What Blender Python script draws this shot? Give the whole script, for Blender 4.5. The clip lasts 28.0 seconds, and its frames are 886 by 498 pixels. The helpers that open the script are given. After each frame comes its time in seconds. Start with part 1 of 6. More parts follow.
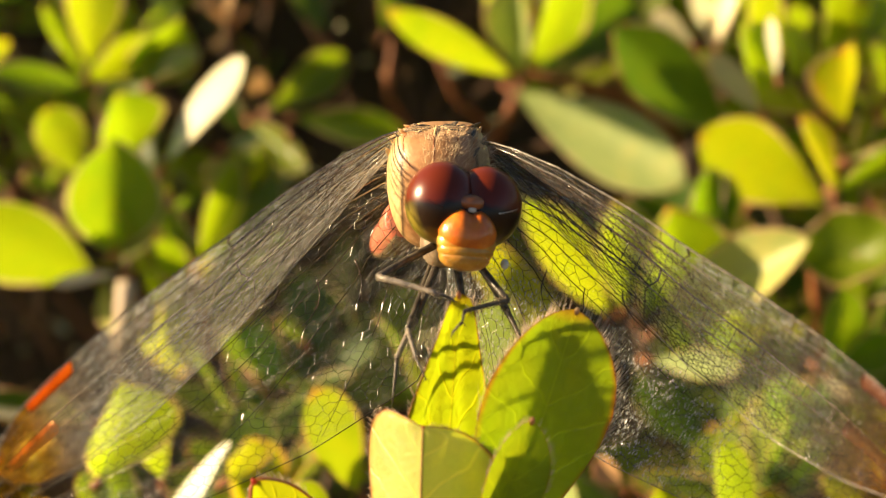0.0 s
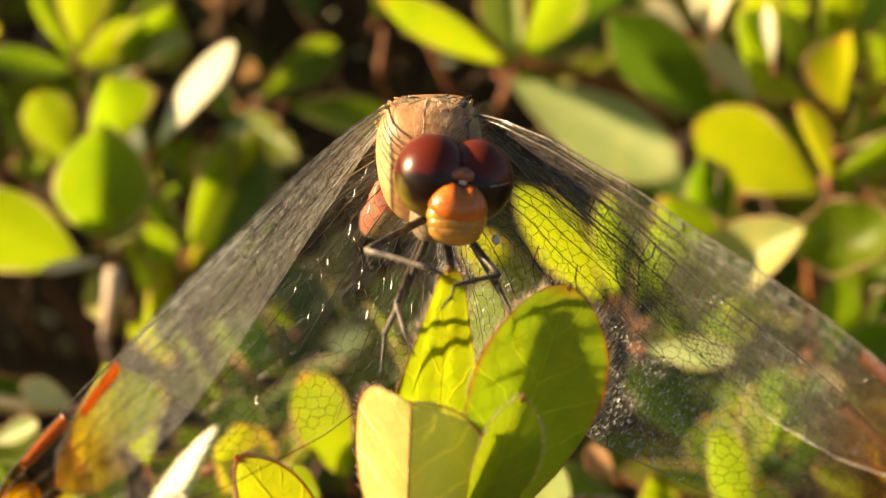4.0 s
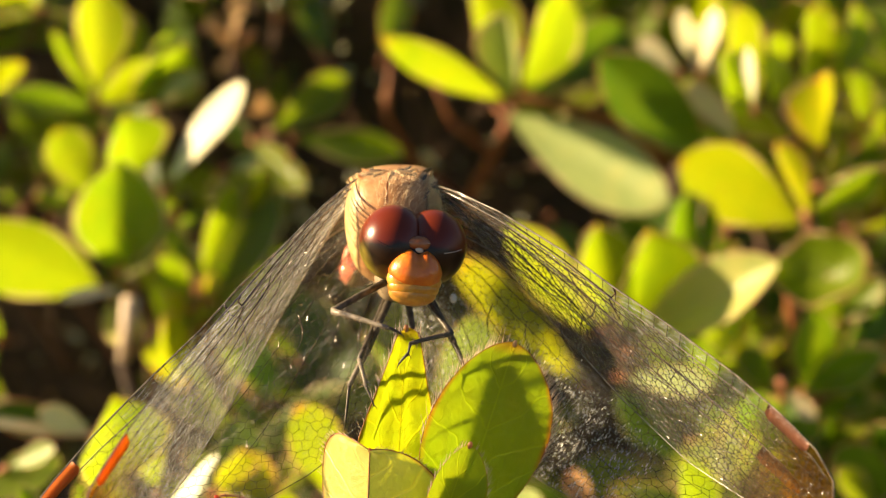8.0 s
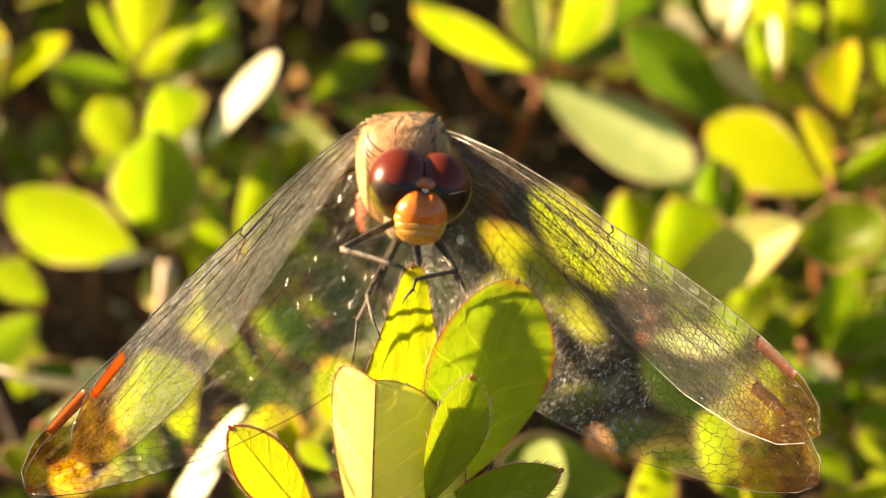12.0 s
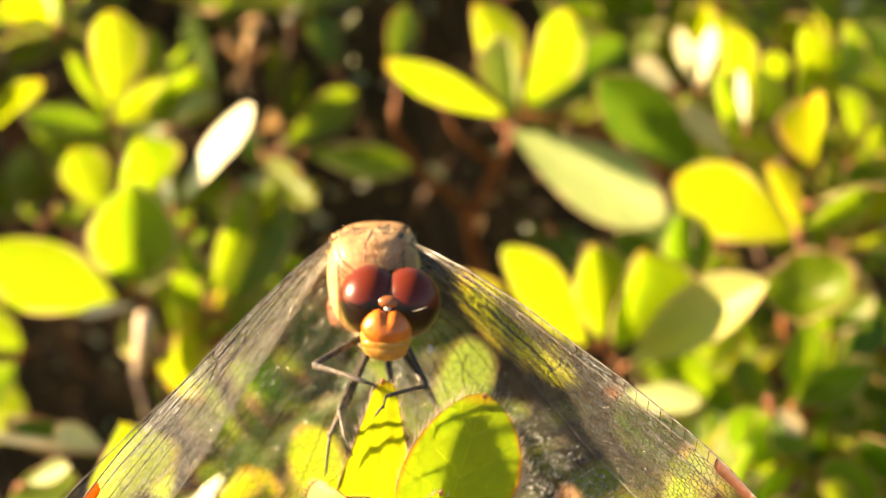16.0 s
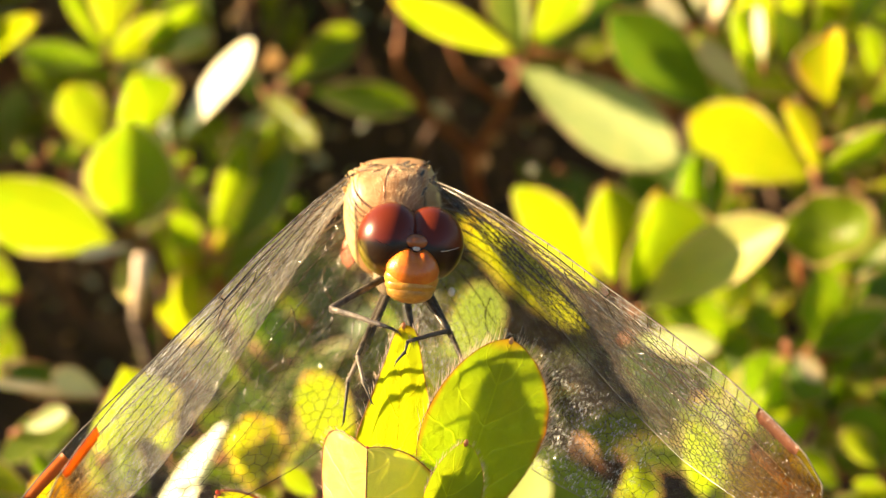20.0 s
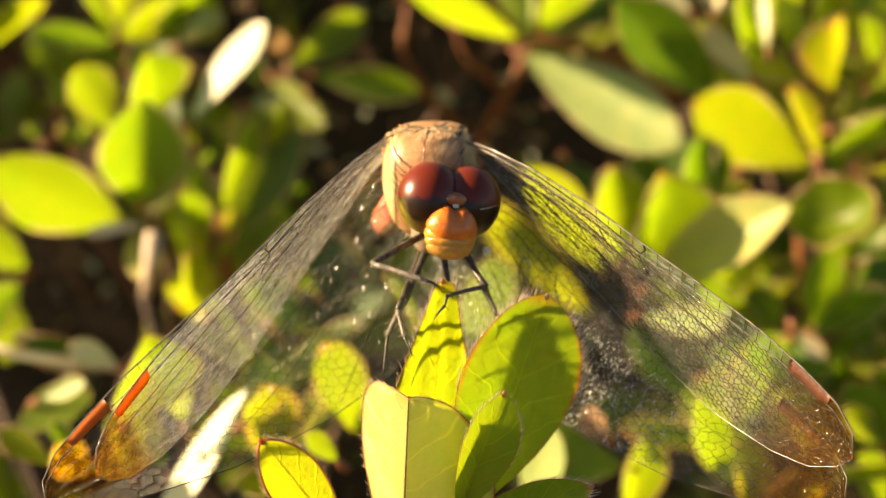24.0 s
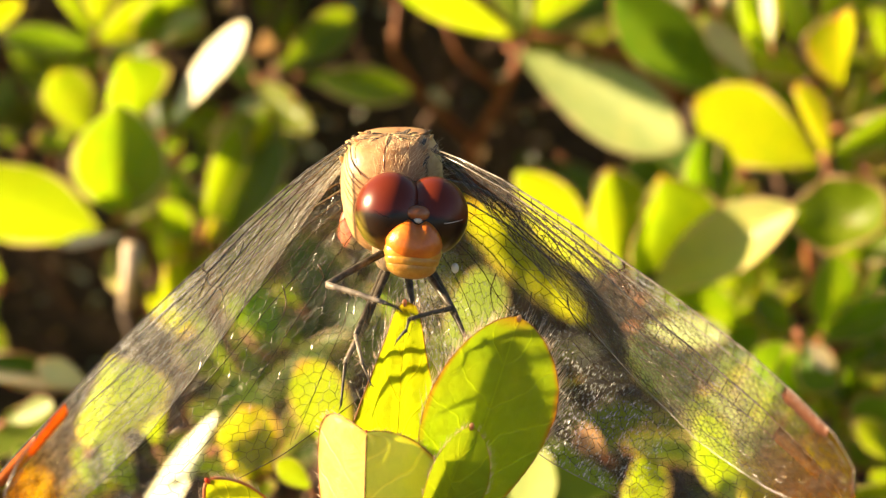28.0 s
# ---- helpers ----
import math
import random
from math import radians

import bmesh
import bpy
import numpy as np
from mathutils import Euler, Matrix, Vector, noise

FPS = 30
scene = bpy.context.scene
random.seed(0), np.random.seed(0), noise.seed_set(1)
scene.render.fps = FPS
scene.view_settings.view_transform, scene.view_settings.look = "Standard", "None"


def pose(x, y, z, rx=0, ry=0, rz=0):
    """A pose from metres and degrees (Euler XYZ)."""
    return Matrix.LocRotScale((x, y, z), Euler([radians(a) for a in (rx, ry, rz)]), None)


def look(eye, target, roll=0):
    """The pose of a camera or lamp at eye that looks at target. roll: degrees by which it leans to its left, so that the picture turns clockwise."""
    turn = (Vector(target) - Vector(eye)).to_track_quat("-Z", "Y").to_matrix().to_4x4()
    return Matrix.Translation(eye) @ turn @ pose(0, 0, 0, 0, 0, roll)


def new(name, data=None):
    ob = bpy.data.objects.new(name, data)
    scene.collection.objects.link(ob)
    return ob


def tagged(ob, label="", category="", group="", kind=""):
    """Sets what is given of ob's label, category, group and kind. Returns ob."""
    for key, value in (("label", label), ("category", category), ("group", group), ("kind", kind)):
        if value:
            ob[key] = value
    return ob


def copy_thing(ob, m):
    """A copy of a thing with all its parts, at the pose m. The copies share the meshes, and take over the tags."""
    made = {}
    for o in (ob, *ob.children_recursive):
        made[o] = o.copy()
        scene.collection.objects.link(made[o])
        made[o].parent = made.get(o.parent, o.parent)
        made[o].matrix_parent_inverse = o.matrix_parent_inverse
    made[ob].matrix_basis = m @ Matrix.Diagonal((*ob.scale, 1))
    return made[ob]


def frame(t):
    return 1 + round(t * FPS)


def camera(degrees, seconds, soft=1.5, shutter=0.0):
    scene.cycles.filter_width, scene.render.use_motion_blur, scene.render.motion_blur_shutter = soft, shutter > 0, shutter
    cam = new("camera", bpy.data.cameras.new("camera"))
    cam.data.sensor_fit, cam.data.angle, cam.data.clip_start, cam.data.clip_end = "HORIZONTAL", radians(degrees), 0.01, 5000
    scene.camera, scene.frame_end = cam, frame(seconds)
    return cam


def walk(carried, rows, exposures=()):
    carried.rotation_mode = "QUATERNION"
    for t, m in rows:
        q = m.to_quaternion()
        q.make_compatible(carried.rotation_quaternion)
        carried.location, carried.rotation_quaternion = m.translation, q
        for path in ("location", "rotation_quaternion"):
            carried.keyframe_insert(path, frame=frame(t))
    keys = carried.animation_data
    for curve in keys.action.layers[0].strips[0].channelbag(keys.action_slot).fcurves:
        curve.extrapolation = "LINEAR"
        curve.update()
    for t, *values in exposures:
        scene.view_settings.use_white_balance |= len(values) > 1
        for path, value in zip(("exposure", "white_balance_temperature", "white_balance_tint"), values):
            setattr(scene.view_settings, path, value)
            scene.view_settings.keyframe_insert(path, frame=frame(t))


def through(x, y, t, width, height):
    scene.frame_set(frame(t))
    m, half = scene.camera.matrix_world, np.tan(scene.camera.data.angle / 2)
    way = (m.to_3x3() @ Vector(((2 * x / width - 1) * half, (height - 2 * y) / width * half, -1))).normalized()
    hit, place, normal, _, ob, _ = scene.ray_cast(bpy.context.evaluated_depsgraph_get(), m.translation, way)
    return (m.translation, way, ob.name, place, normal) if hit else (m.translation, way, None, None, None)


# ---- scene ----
cam = camera(28.0, 28.0, soft=1.1)
cam.data.dof.use_dof = True
cam.data.dof.focus_distance = 0.1115
cam.data.dof.aperture_fstop = 37

PATH = [
    (0, pose(-0.00154, -0.09900, 0.63319, 70.227, 0.250, 0.017)),
    (0.5, pose(-0.00198, -0.09825, 0.63294, 70.246, 0.078, -0.061)),
    (1, pose(-0.00084, -0.09650, 0.63137, 70.356, 0.411, 0.168)),
    (1.5, pose(-0.00194, -0.09666, 0.63167, 70.161, -0.200, -0.289)),
    (2, pose(-0.00330, -0.09712, 0.63161, 70.152, -0.524, -0.552)),
    (2.5, pose(-0.00246, -0.09667, 0.63139, 70.144, -0.120, -0.212)),
    (4.5, pose(-0.00087, -0.09852, 0.63087, 70.303, -0.096, -0.043)),
    (5, pose(-0.00025, -0.09995, 0.63183, 69.990, -0.004, -0.013)),
    (5.5, pose(-0.00116, -0.10050, 0.63173, 70.045, -0.258, -0.120)),
    (6, pose(-0.00279, -0.09988, 0.63145, 70.112, -0.468, -0.278)),
    (6.5, pose(-0.00139, -0.09899, 0.63088, 69.915, -0.211, 0.056)),
    (7, pose(0.00007, -0.10101, 0.63219, 69.694, 0.200, 0.017)),
    (7.5, pose(0.00037, -0.10392, 0.63592, 69.783, 0.066, 0.036)),
    (8, pose(0.00373, -0.10694, 0.63855, 70.235, 0.277, 1.082)),
    (8.5, pose(0.00416, -0.10771, 0.63645, 70.861, 0.483, 1.972)),
    (9, pose(0.00246, -0.10899, 0.63719, 70.619, 0.785, 2.547)),
    (9.5, pose(0.00270, -0.11157, 0.63859, 70.417, 0.938, 2.615)),
    (10, pose(0.00465, -0.11357, 0.63859, 70.384, 1.221, 2.997)),
    (10.5, pose(0.00599, -0.11273, 0.63842, 70.304, 1.208, 3.057)),
    (11, pose(0.00696, -0.11244, 0.63765, 70.324, 1.128, 3.023)),
    (11.5, pose(0.00692, -0.11173, 0.63611, 70.269, 0.765, 2.789)),
    (13.5, pose(0.00943, -0.11286, 0.64059, 69.308, 1.178, 2.691)),
    (14, pose(0.01004, -0.11221, 0.64135, 69.479, 1.022, 2.609)),
    (14.5, pose(0.00838, -0.11145, 0.64050, 69.787, 0.569, 2.311)),
    (15, pose(0.00923, -0.11196, 0.64099, 69.870, 0.889, 2.434)),
    (15.5, pose(0.01060, -0.11140, 0.64241, 69.514, 1.279, 2.679)),
    (16, pose(0.00796, -0.11173, 0.64641, 69.366, 0.893, 2.018)),
    (16.5, pose(0.00672, -0.10881, 0.64612, 68.279, 1.086, 2.058)),
    (17, pose(0.00669, -0.10658, 0.64511, 67.118, 1.230, 2.176)),
    (17.5, pose(0.00619, -0.10586, 0.64541, 66.463, 0.925, 1.984)),
    (18, pose(0.00675, -0.10588, 0.64461, 66.656, 0.985, 2.009)),
    (18.5, pose(0.00769, -0.10472, 0.64410, 66.754, 0.977, 1.977)),
    (19, pose(0.00582, -0.10495, 0.64491, 66.698, 0.572, 1.636)),
    (19.5, pose(0.00504, -0.10547, 0.64492, 67.102, 0.509, 1.590)),
    (20, pose(0.00541, -0.10606, 0.64388, 67.537, 0.626, 1.730)),
    (20.5, pose(0.00551, -0.10639, 0.64361, 67.516, 0.741, 1.656)),
    (21, pose(0.00529, -0.10668, 0.64241, 67.713, 0.527, 1.675)),
    (21.5, pose(0.00509, -0.10725, 0.64278, 67.546, 0.537, 1.584)),
    (23.5, pose(0.00290, -0.11000, 0.64282, 67.529, 0.068, 1.368)),
    (24, pose(0.00127, -0.11046, 0.64223, 67.702, -0.175, 1.169)),
    (24.5, pose(0.00321, -0.10792, 0.64148, 67.585, 0.437, 1.550)),
    (25, pose(0.00425, -0.10684, 0.64104, 67.491, 0.516, 1.325)),
    (25.5, pose(0.00411, -0.10483, 0.64008, 67.540, 0.376, 1.393)),
    (26, pose(0.00371, -0.10389, 0.64007, 67.568, 0.350, 1.356)),
    (26.5, pose(0.00538, -0.10352, 0.64072, 67.460, 0.764, 1.568)),
    (27, pose(0.00478, -0.10363, 0.64012, 67.723, 0.573, 1.311)),
    (27.5, pose(0.00402, -0.10233, 0.63905, 67.903, 0.338, 1.301)),
    (28, pose(0.00463, -0.10046, 0.63948, 67.648, 0.653, 1.517)),
]
EXPOSURES = [(0, 1.47), (2.0, 1.47), (5.0, 1.42), (6.0, 1.37), (7.0, 1.17), (8.0, 1.62), (9.0, 1.52), (10.0, 1.32), (11.0, 1.57), (14.0, 2.27), (16.0, 2.27), (17.0, 2.12), (18.0, 1.92), (20.0, 2.12), (21.0, 2.22), (24.0, 1.77), (25.0, 1.62), (26.0, 1.77), (27.0, 2.02), (28.0, 2.02)]

walk(cam, PATH, EXPOSURES)

# ---------- world and sun: clear autumn day, sun high from the side ----------
world = bpy.data.worlds.new("sky")
scene.world = world
world.use_nodes = True
wn = world.node_tree.nodes
sky = wn.new("ShaderNodeTexSky")
sky.sky_type = "NISHITA"
sky.sun_disc = False
SUN_WAY = Vector((-0.93, 0.05, 0.36)).normalized()
sky.sun_elevation = math.asin(SUN_WAY.z)
sky.sun_rotation = math.atan2(SUN_WAY.x, SUN_WAY.y)
wn["Background"].inputs["Strength"].default_value = 0.03
world.node_tree.links.new(sky.outputs["Color"], wn["Background"].inputs["Color"])
sun = new("sun", bpy.data.lights.new("sun", "SUN"))
sun.data.energy = 5.0
sun.data.angle = radians(2.5)
sun.data.color = (1.0, 0.735, 0.42)
sun.matrix_world = look(SUN_WAY * 3.0, (0, 0, 0))


# ---------- materials ----------
def material(name):
    m = bpy.data.materials.new(name)
    m.use_nodes = True
    nt = m.node_tree
    nt.nodes.clear()
    return m, nt, nt.nodes.new("ShaderNodeOutputMaterial")


def node(nt, kind, **values):
    n = nt.nodes.new(kind)
    for key, value in values.items():
        n.inputs[key].default_value = value
    return n


def ramp(nt, source, stops):
    r = nt.nodes.new("ShaderNodeValToRGB")
    while len(r.color_ramp.elements) < len(stops):
        r.color_ramp.elements.new(0.5)
    for e, (p, col) in zip(r.color_ramp.elements, stops):
        e.position, e.color = p, (*col, 1)
    nt.links.new(source, r.inputs["Fac"])
    return r.outputs["Color"]


def calc(nt, op, a, b=None, clamp=False):
    m = nt.nodes.new("ShaderNodeMath")
    m.operation, m.use_clamp = op, clamp
    for slot, v in zip(m.inputs, (a, b)):
        if isinstance(v, (int, float)):
            slot.default_value = v
        elif v is not None:
            nt.links.new(v, slot)
    return m.outputs[0]


def blend(nt, fac, a, b, how="MIX"):
    m = nt.nodes.new("ShaderNodeMix")
    m.data_type, m.blend_type = "RGBA", how
    for slot, v in ((m.inputs[0], fac), (m.inputs[6], a), (m.inputs[7], b)):
        if isinstance(v, (int, float)):
            slot.default_value = v
        elif isinstance(v, tuple):
            slot.default_value = (*v, 1)
        else:
            nt.links.new(v, slot)
    return m.outputs[2]


def noise_of(nt, scale, detail=3.0, rough=0.55, coord="Object", stretch=None):
    tc = nt.nodes.new("ShaderNodeTexCoord")
    n = node(nt, "ShaderNodeTexNoise", Scale=scale, Detail=detail, Roughness=rough)
    source = tc.outputs[coord]
    if stretch:
        mp = nt.nodes.new("ShaderNodeMapping")
        mp.inputs["Scale"].default_value = stretch
        nt.links.new(source, mp.inputs["Vector"])
        source = mp.outputs["Vector"]
    nt.links.new(source, n.inputs["Vector"])
    return n.outputs["Fac"]


def bumped(nt, height, strength, distance):
    b = node(nt, "ShaderNodeBump", Strength=strength, Distance=distance)
    nt.links.new(height, b.inputs["Height"])
    return b.outputs["Normal"]


def leaf_material(name, top, glow, rim, rim_share, through, rough=0.42, spots=0.0, fine=0.0, shine=0.5):
    """Leaf blade: upper colour, colour of light that comes through, edge colour."""
    m, nt, out = material(name)
    uv = nt.nodes.new("ShaderNodeUVMap")
    sep = nt.nodes.new("ShaderNodeSeparateXYZ")
    nt.links.new(uv.outputs["UV"], sep.inputs["Vector"])
    u, v = sep.outputs["X"], sep.outputs["Y"]
    side = calc(nt, "ABSOLUTE", calc(nt, "SUBTRACT", calc(nt, "MULTIPLY", v, 2.0), 1.0))
    info = nt.nodes.new("ShaderNodeObjectInfo")
    broad = noise_of(nt, 260.0, 2.0)
    small = noise_of(nt, 2600.0, 4.0, 0.65)
    # veins: side veins run forward from the midrib
    bend = calc(nt, "MULTIPLY", calc(nt, "SUBTRACT", broad, 0.5), 0.22)
    wave = calc(nt, "SINE", calc(nt, "MULTIPLY", calc(nt, "ADD", bend, calc(nt, "SUBTRACT", u, calc(nt, "MULTIPLY", side, 0.22))), 34.0))
    veins = calc(nt, "MULTIPLY", calc(nt, "POWER", calc(nt, "MAXIMUM", wave, 0.0), 40.0), small)
    rib = calc(nt, "SUBTRACT", 1.0, calc(nt, "MULTIPLY", side, 40.0), clamp=True)
    if fine:
        tc = nt.nodes.new("ShaderNodeTexCoord")
        cell = node(nt, "ShaderNodeTexVoronoi", Scale=760.0)
        cell.feature = "DISTANCE_TO_EDGE"
        warp = blend(nt, 0.0012, tc.outputs["Object"], node(nt, "ShaderNodeTexNoise", Scale=900.0).outputs["Color"], "ADD")
        nt.links.new(warp, cell.inputs["Vector"])
        net = calc(nt, "SUBTRACT", 1.0, calc(nt, "MULTIPLY", cell.outputs["Distance"], 16.0), clamp=True)
        veins = calc(nt, "MAXIMUM", calc(nt, "MULTIPLY", veins, 1.3), calc(nt, "MULTIPLY", net, fine))
    lines = calc(nt, "MAXIMUM", calc(nt, "MULTIPLY", veins, 1.0 if fine else 0.6), calc(nt, "MULTIPLY", rib, 0.8 if fine else 0.45))
    tone = calc(nt, "ADD", calc(nt, "MULTIPLY", broad, 0.9), calc(nt, "MULTIPLY", info.outputs["Random"], 0.5))
    col = ramp(nt, tone, [(0.25, tuple(c * 0.72 for c in top)), (0.6, top), (0.95, (min(top[0] * 1.5, 1), top[1] * 1.16, top[2]))])
    col = blend(nt, calc(nt, "MULTIPLY", small, 0.35), col, tuple(c * 0.6 for c in top))
    col = blend(nt, calc(nt, "MULTIPLY", lines, 0.9 if fine else 0.4), col, (top[0] * 2.0 + 0.05, top[1] * 1.5 + 0.05, top[2] * 1.5))
    gl = ramp(nt, tone, [(0.28, (glow[0] * 0.58, glow[1] * 0.74, glow[2])), (0.62, glow), (0.95, (min(glow[0] * 1.27, 1), glow[1] * 1.04, glow[2] * 0.8))])
    vein_glow = (min(glow[0] * 1.5, 1), min(glow[1] * 1.35, 1), glow[2]) if fine else (glow[0], glow[1] * 0.85, glow[2] * 0.4)
    gl = blend(nt, calc(nt, "MULTIPLY", lines, 0.95 if fine else 0.35), gl, vein_glow)
    gl = blend(nt, calc(nt, "MULTIPLY", small, 0.3), gl, tuple(c * 0.75 for c in glow))
    # reddened edge and tip
    edge = calc(nt, "MAXIMUM", calc(nt, "SUBTRACT", side, 1.0 - 0.16 * rim_share), calc(nt, "SUBTRACT", u, 1.0 - 0.12 * rim_share))
    edge = calc(nt, "MULTIPLY", edge, 9.0, clamp=True)
    edge = calc(nt, "MULTIPLY", edge, calc(nt, "MULTIPLY", calc(nt, "SUBTRACT", broad, 0.28), 3.2, clamp=True), clamp=True)
    edge = calc(nt, "MULTIPLY", edge, 1.0 if fine else min(1.0, 0.35 + rim_share * 0.5))
    if spots:
        sp = noise_of(nt, 700.0, 1.0)
        edge = calc(nt, "MAXIMUM", edge, calc(nt, "MULTIPLY", calc(nt, "SUBTRACT", sp, 0.69), 7.0 * spots, clamp=True))
    col = blend(nt, edge, col, rim)
    gl = blend(nt, edge, gl, tuple(min(1, c * 1.5) for c in rim))
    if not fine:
        # rim light painted as a pale band along the blade's edge
        rim_light = calc(nt, "MULTIPLY", calc(nt, "SUBTRACT", side, 0.90), 14.0, clamp=True)
        rim_light = calc(nt, "MULTIPLY", rim_light, calc(nt, "MULTIPLY", calc(nt, "SUBTRACT", broad, 0.38), 4.0, clamp=True), clamp=True)
        col = blend(nt, rim_light, col, (0.66, 0.50, 0.30))
        gl = blend(nt, rim_light, gl, (0.80, 0.62, 0.34))
    p = node(nt, "ShaderNodeBsdfPrincipled", Roughness=rough)
    p.inputs["Specular IOR Level"].default_value = shine
    nt.links.new(col, p.inputs["Base Color"])
    t = nt.nodes.new("ShaderNodeBsdfTranslucent")
    nt.links.new(gl, t.inputs["Color"])
    hgt = calc(nt, "ADD", calc(nt, "MULTIPLY", veins, -0.4), calc(nt, "MULTIPLY", small, 0.5))
    nrm = bumped(nt, hgt, 0.5, 0.00025)
    nt.links.new(nrm, p.inputs["Normal"])
    nt.links.new(nrm, t.inputs["Normal"])
    mix = nt.nodes.new("ShaderNodeMixShader")
    mix.inputs["Fac"].default_value = through
    nt.links.new(p.outputs[0], mix.inputs[1])
    nt.links.new(t.outputs[0], mix.inputs[2])
    nt.links.new(mix.outputs[0], out.inputs["Surface"])
    return m


def plain(name, dark, light, rough=0.6, scale=1500.0, bump=0.3, depth=0.0001, stretch=None, spec=0.5, coat=0.0):
    m, nt, out = material(name)
    n = noise_of(nt, scale, 4.0, 0.6, stretch=stretch)
    p = node(nt, "ShaderNodeBsdfPrincipled", Roughness=rough)
    p.inputs["Specular IOR Level"].default_value = spec
    p.inputs["Coat Weight"].default_value = coat
    nt.links.new(ramp(nt, n, [(0.3, dark), (0.7, light)]), p.inputs["Base Color"])
    nt.links.new(bumped(nt, n, bump, depth), p.inputs["Normal"])
    nt.links.new(p.outputs[0], out.inputs["Surface"])
    return m


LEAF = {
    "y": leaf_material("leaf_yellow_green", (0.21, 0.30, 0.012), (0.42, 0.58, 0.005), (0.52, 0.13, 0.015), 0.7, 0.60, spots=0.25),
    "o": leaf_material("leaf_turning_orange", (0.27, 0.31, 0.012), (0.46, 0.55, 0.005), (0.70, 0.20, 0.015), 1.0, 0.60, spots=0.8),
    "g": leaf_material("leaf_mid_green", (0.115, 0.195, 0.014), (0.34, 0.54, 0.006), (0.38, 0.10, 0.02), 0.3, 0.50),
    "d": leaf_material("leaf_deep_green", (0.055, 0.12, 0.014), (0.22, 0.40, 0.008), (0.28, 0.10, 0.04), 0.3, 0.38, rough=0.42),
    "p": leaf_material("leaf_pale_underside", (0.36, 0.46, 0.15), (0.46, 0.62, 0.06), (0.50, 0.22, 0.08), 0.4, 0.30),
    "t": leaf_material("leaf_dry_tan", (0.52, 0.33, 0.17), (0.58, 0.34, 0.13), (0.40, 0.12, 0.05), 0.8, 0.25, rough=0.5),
    # glossy and near white: sun glare is put into the blade's colour
    "w": leaf_material("leaf_glare_white", (0.62, 0.66, 0.42), (0.60, 0.66, 0.15), (0.35, 0.2, 0.1), 0.2, 0.10, rough=0.34, shine=1.0),
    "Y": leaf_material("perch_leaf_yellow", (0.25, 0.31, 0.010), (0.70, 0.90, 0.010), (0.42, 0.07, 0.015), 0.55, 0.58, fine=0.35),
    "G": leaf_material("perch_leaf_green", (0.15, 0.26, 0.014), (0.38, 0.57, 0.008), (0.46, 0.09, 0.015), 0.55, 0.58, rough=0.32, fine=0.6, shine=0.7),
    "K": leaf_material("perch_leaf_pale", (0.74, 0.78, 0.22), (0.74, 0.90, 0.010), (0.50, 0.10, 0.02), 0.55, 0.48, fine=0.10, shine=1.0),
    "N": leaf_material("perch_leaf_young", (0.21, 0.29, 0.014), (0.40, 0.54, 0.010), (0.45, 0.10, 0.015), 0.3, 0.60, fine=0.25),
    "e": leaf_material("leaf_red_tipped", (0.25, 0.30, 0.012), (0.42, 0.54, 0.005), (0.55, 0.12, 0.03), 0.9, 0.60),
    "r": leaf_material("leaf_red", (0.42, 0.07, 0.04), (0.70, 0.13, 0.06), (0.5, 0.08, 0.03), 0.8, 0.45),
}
BARK = plain("twig_bark", (0.04, 0.02, 0.01), (0.16, 0.085, 0.045), 0.75, 900.0, 0.8, 0.0003)
DRY_BARK = plain("dry_twig_bark", (0.44, 0.33, 0.22), (0.74, 0.62, 0.48), 0.6, 900.0, 0.5, 0.0002)
# darker copy of the twig bark, with the bush's inner shade in its colour
SHADED_BARK = plain("shaded_bark", (0.015, 0.008, 0.004), (0.07, 0.04, 0.022), 0.8, 700.0, 0.9, 0.0004)
RED_BARK = plain("young_twig_bark", (0.16, 0.045, 0.015), (0.36, 0.14, 0.05), 0.6, 1200.0, 0.5, 0.0002)
SOIL = plain("soil_litter", (0.03, 0.016, 0.007), (0.15, 0.085, 0.035), 0.9, 60.0, 1.0, 0.004)
# almost black brown that carries the deep shade inside the bush
SHADE_THICKET = plain("dead_leaf_shade", (0.008, 0.004, 0.001), (0.060, 0.031, 0.008), 0.8, 130.0, 0.8, 0.002)
HEM = [leaf_material("leaf_hem_pale", (0.60, 0.52, 0.28), (0.75, 0.66, 0.25), (0.5, 0.25, 0.1), 0.2, 0.4),
       leaf_material("leaf_hem_green", (0.34, 0.40, 0.06), (0.50, 0.62, 0.03), (0.5, 0.25, 0.1), 0.2, 0.5),
       leaf_material("leaf_hem_red", (0.50, 0.20, 0.08), (0.72, 0.34, 0.08), (0.5, 0.1, 0.05), 0.2, 0.4)]
RIM = plain("leaf_rim_rust", (0.28, 0.07, 0.02), (0.50, 0.22, 0.08), 0.5, 3000.0, 0.3, 0.00003)
MIDRIB = plain("midrib_tan", (0.45, 0.20, 0.05), (0.62, 0.42, 0.12), 0.5, 2500.0, 0.3, 0.00003)
HAIR = plain("leaf_hair", (0.66, 0.46, 0.30), (0.86, 0.72, 0.54), 0.45, 3000.0, 0.1)


# ---------- mesh helpers ----------
def mesh_of(name, bm, mat, smooth=True):
    me = bpy.data.meshes.new(name)
    bm.to_mesh(me)
    bm.free()
    if smooth:
        me.shade_smooth()
    for m in mat if isinstance(mat, (list, tuple)) else (mat,):
        me.materials.append(m)
    return me


def part(name, bm, mat, parent, label="", smooth=True):
    ob = new(name, mesh_of(name, bm, mat, smooth))
    ob.parent = parent
    if label:
        tagged(ob, label)
    return ob


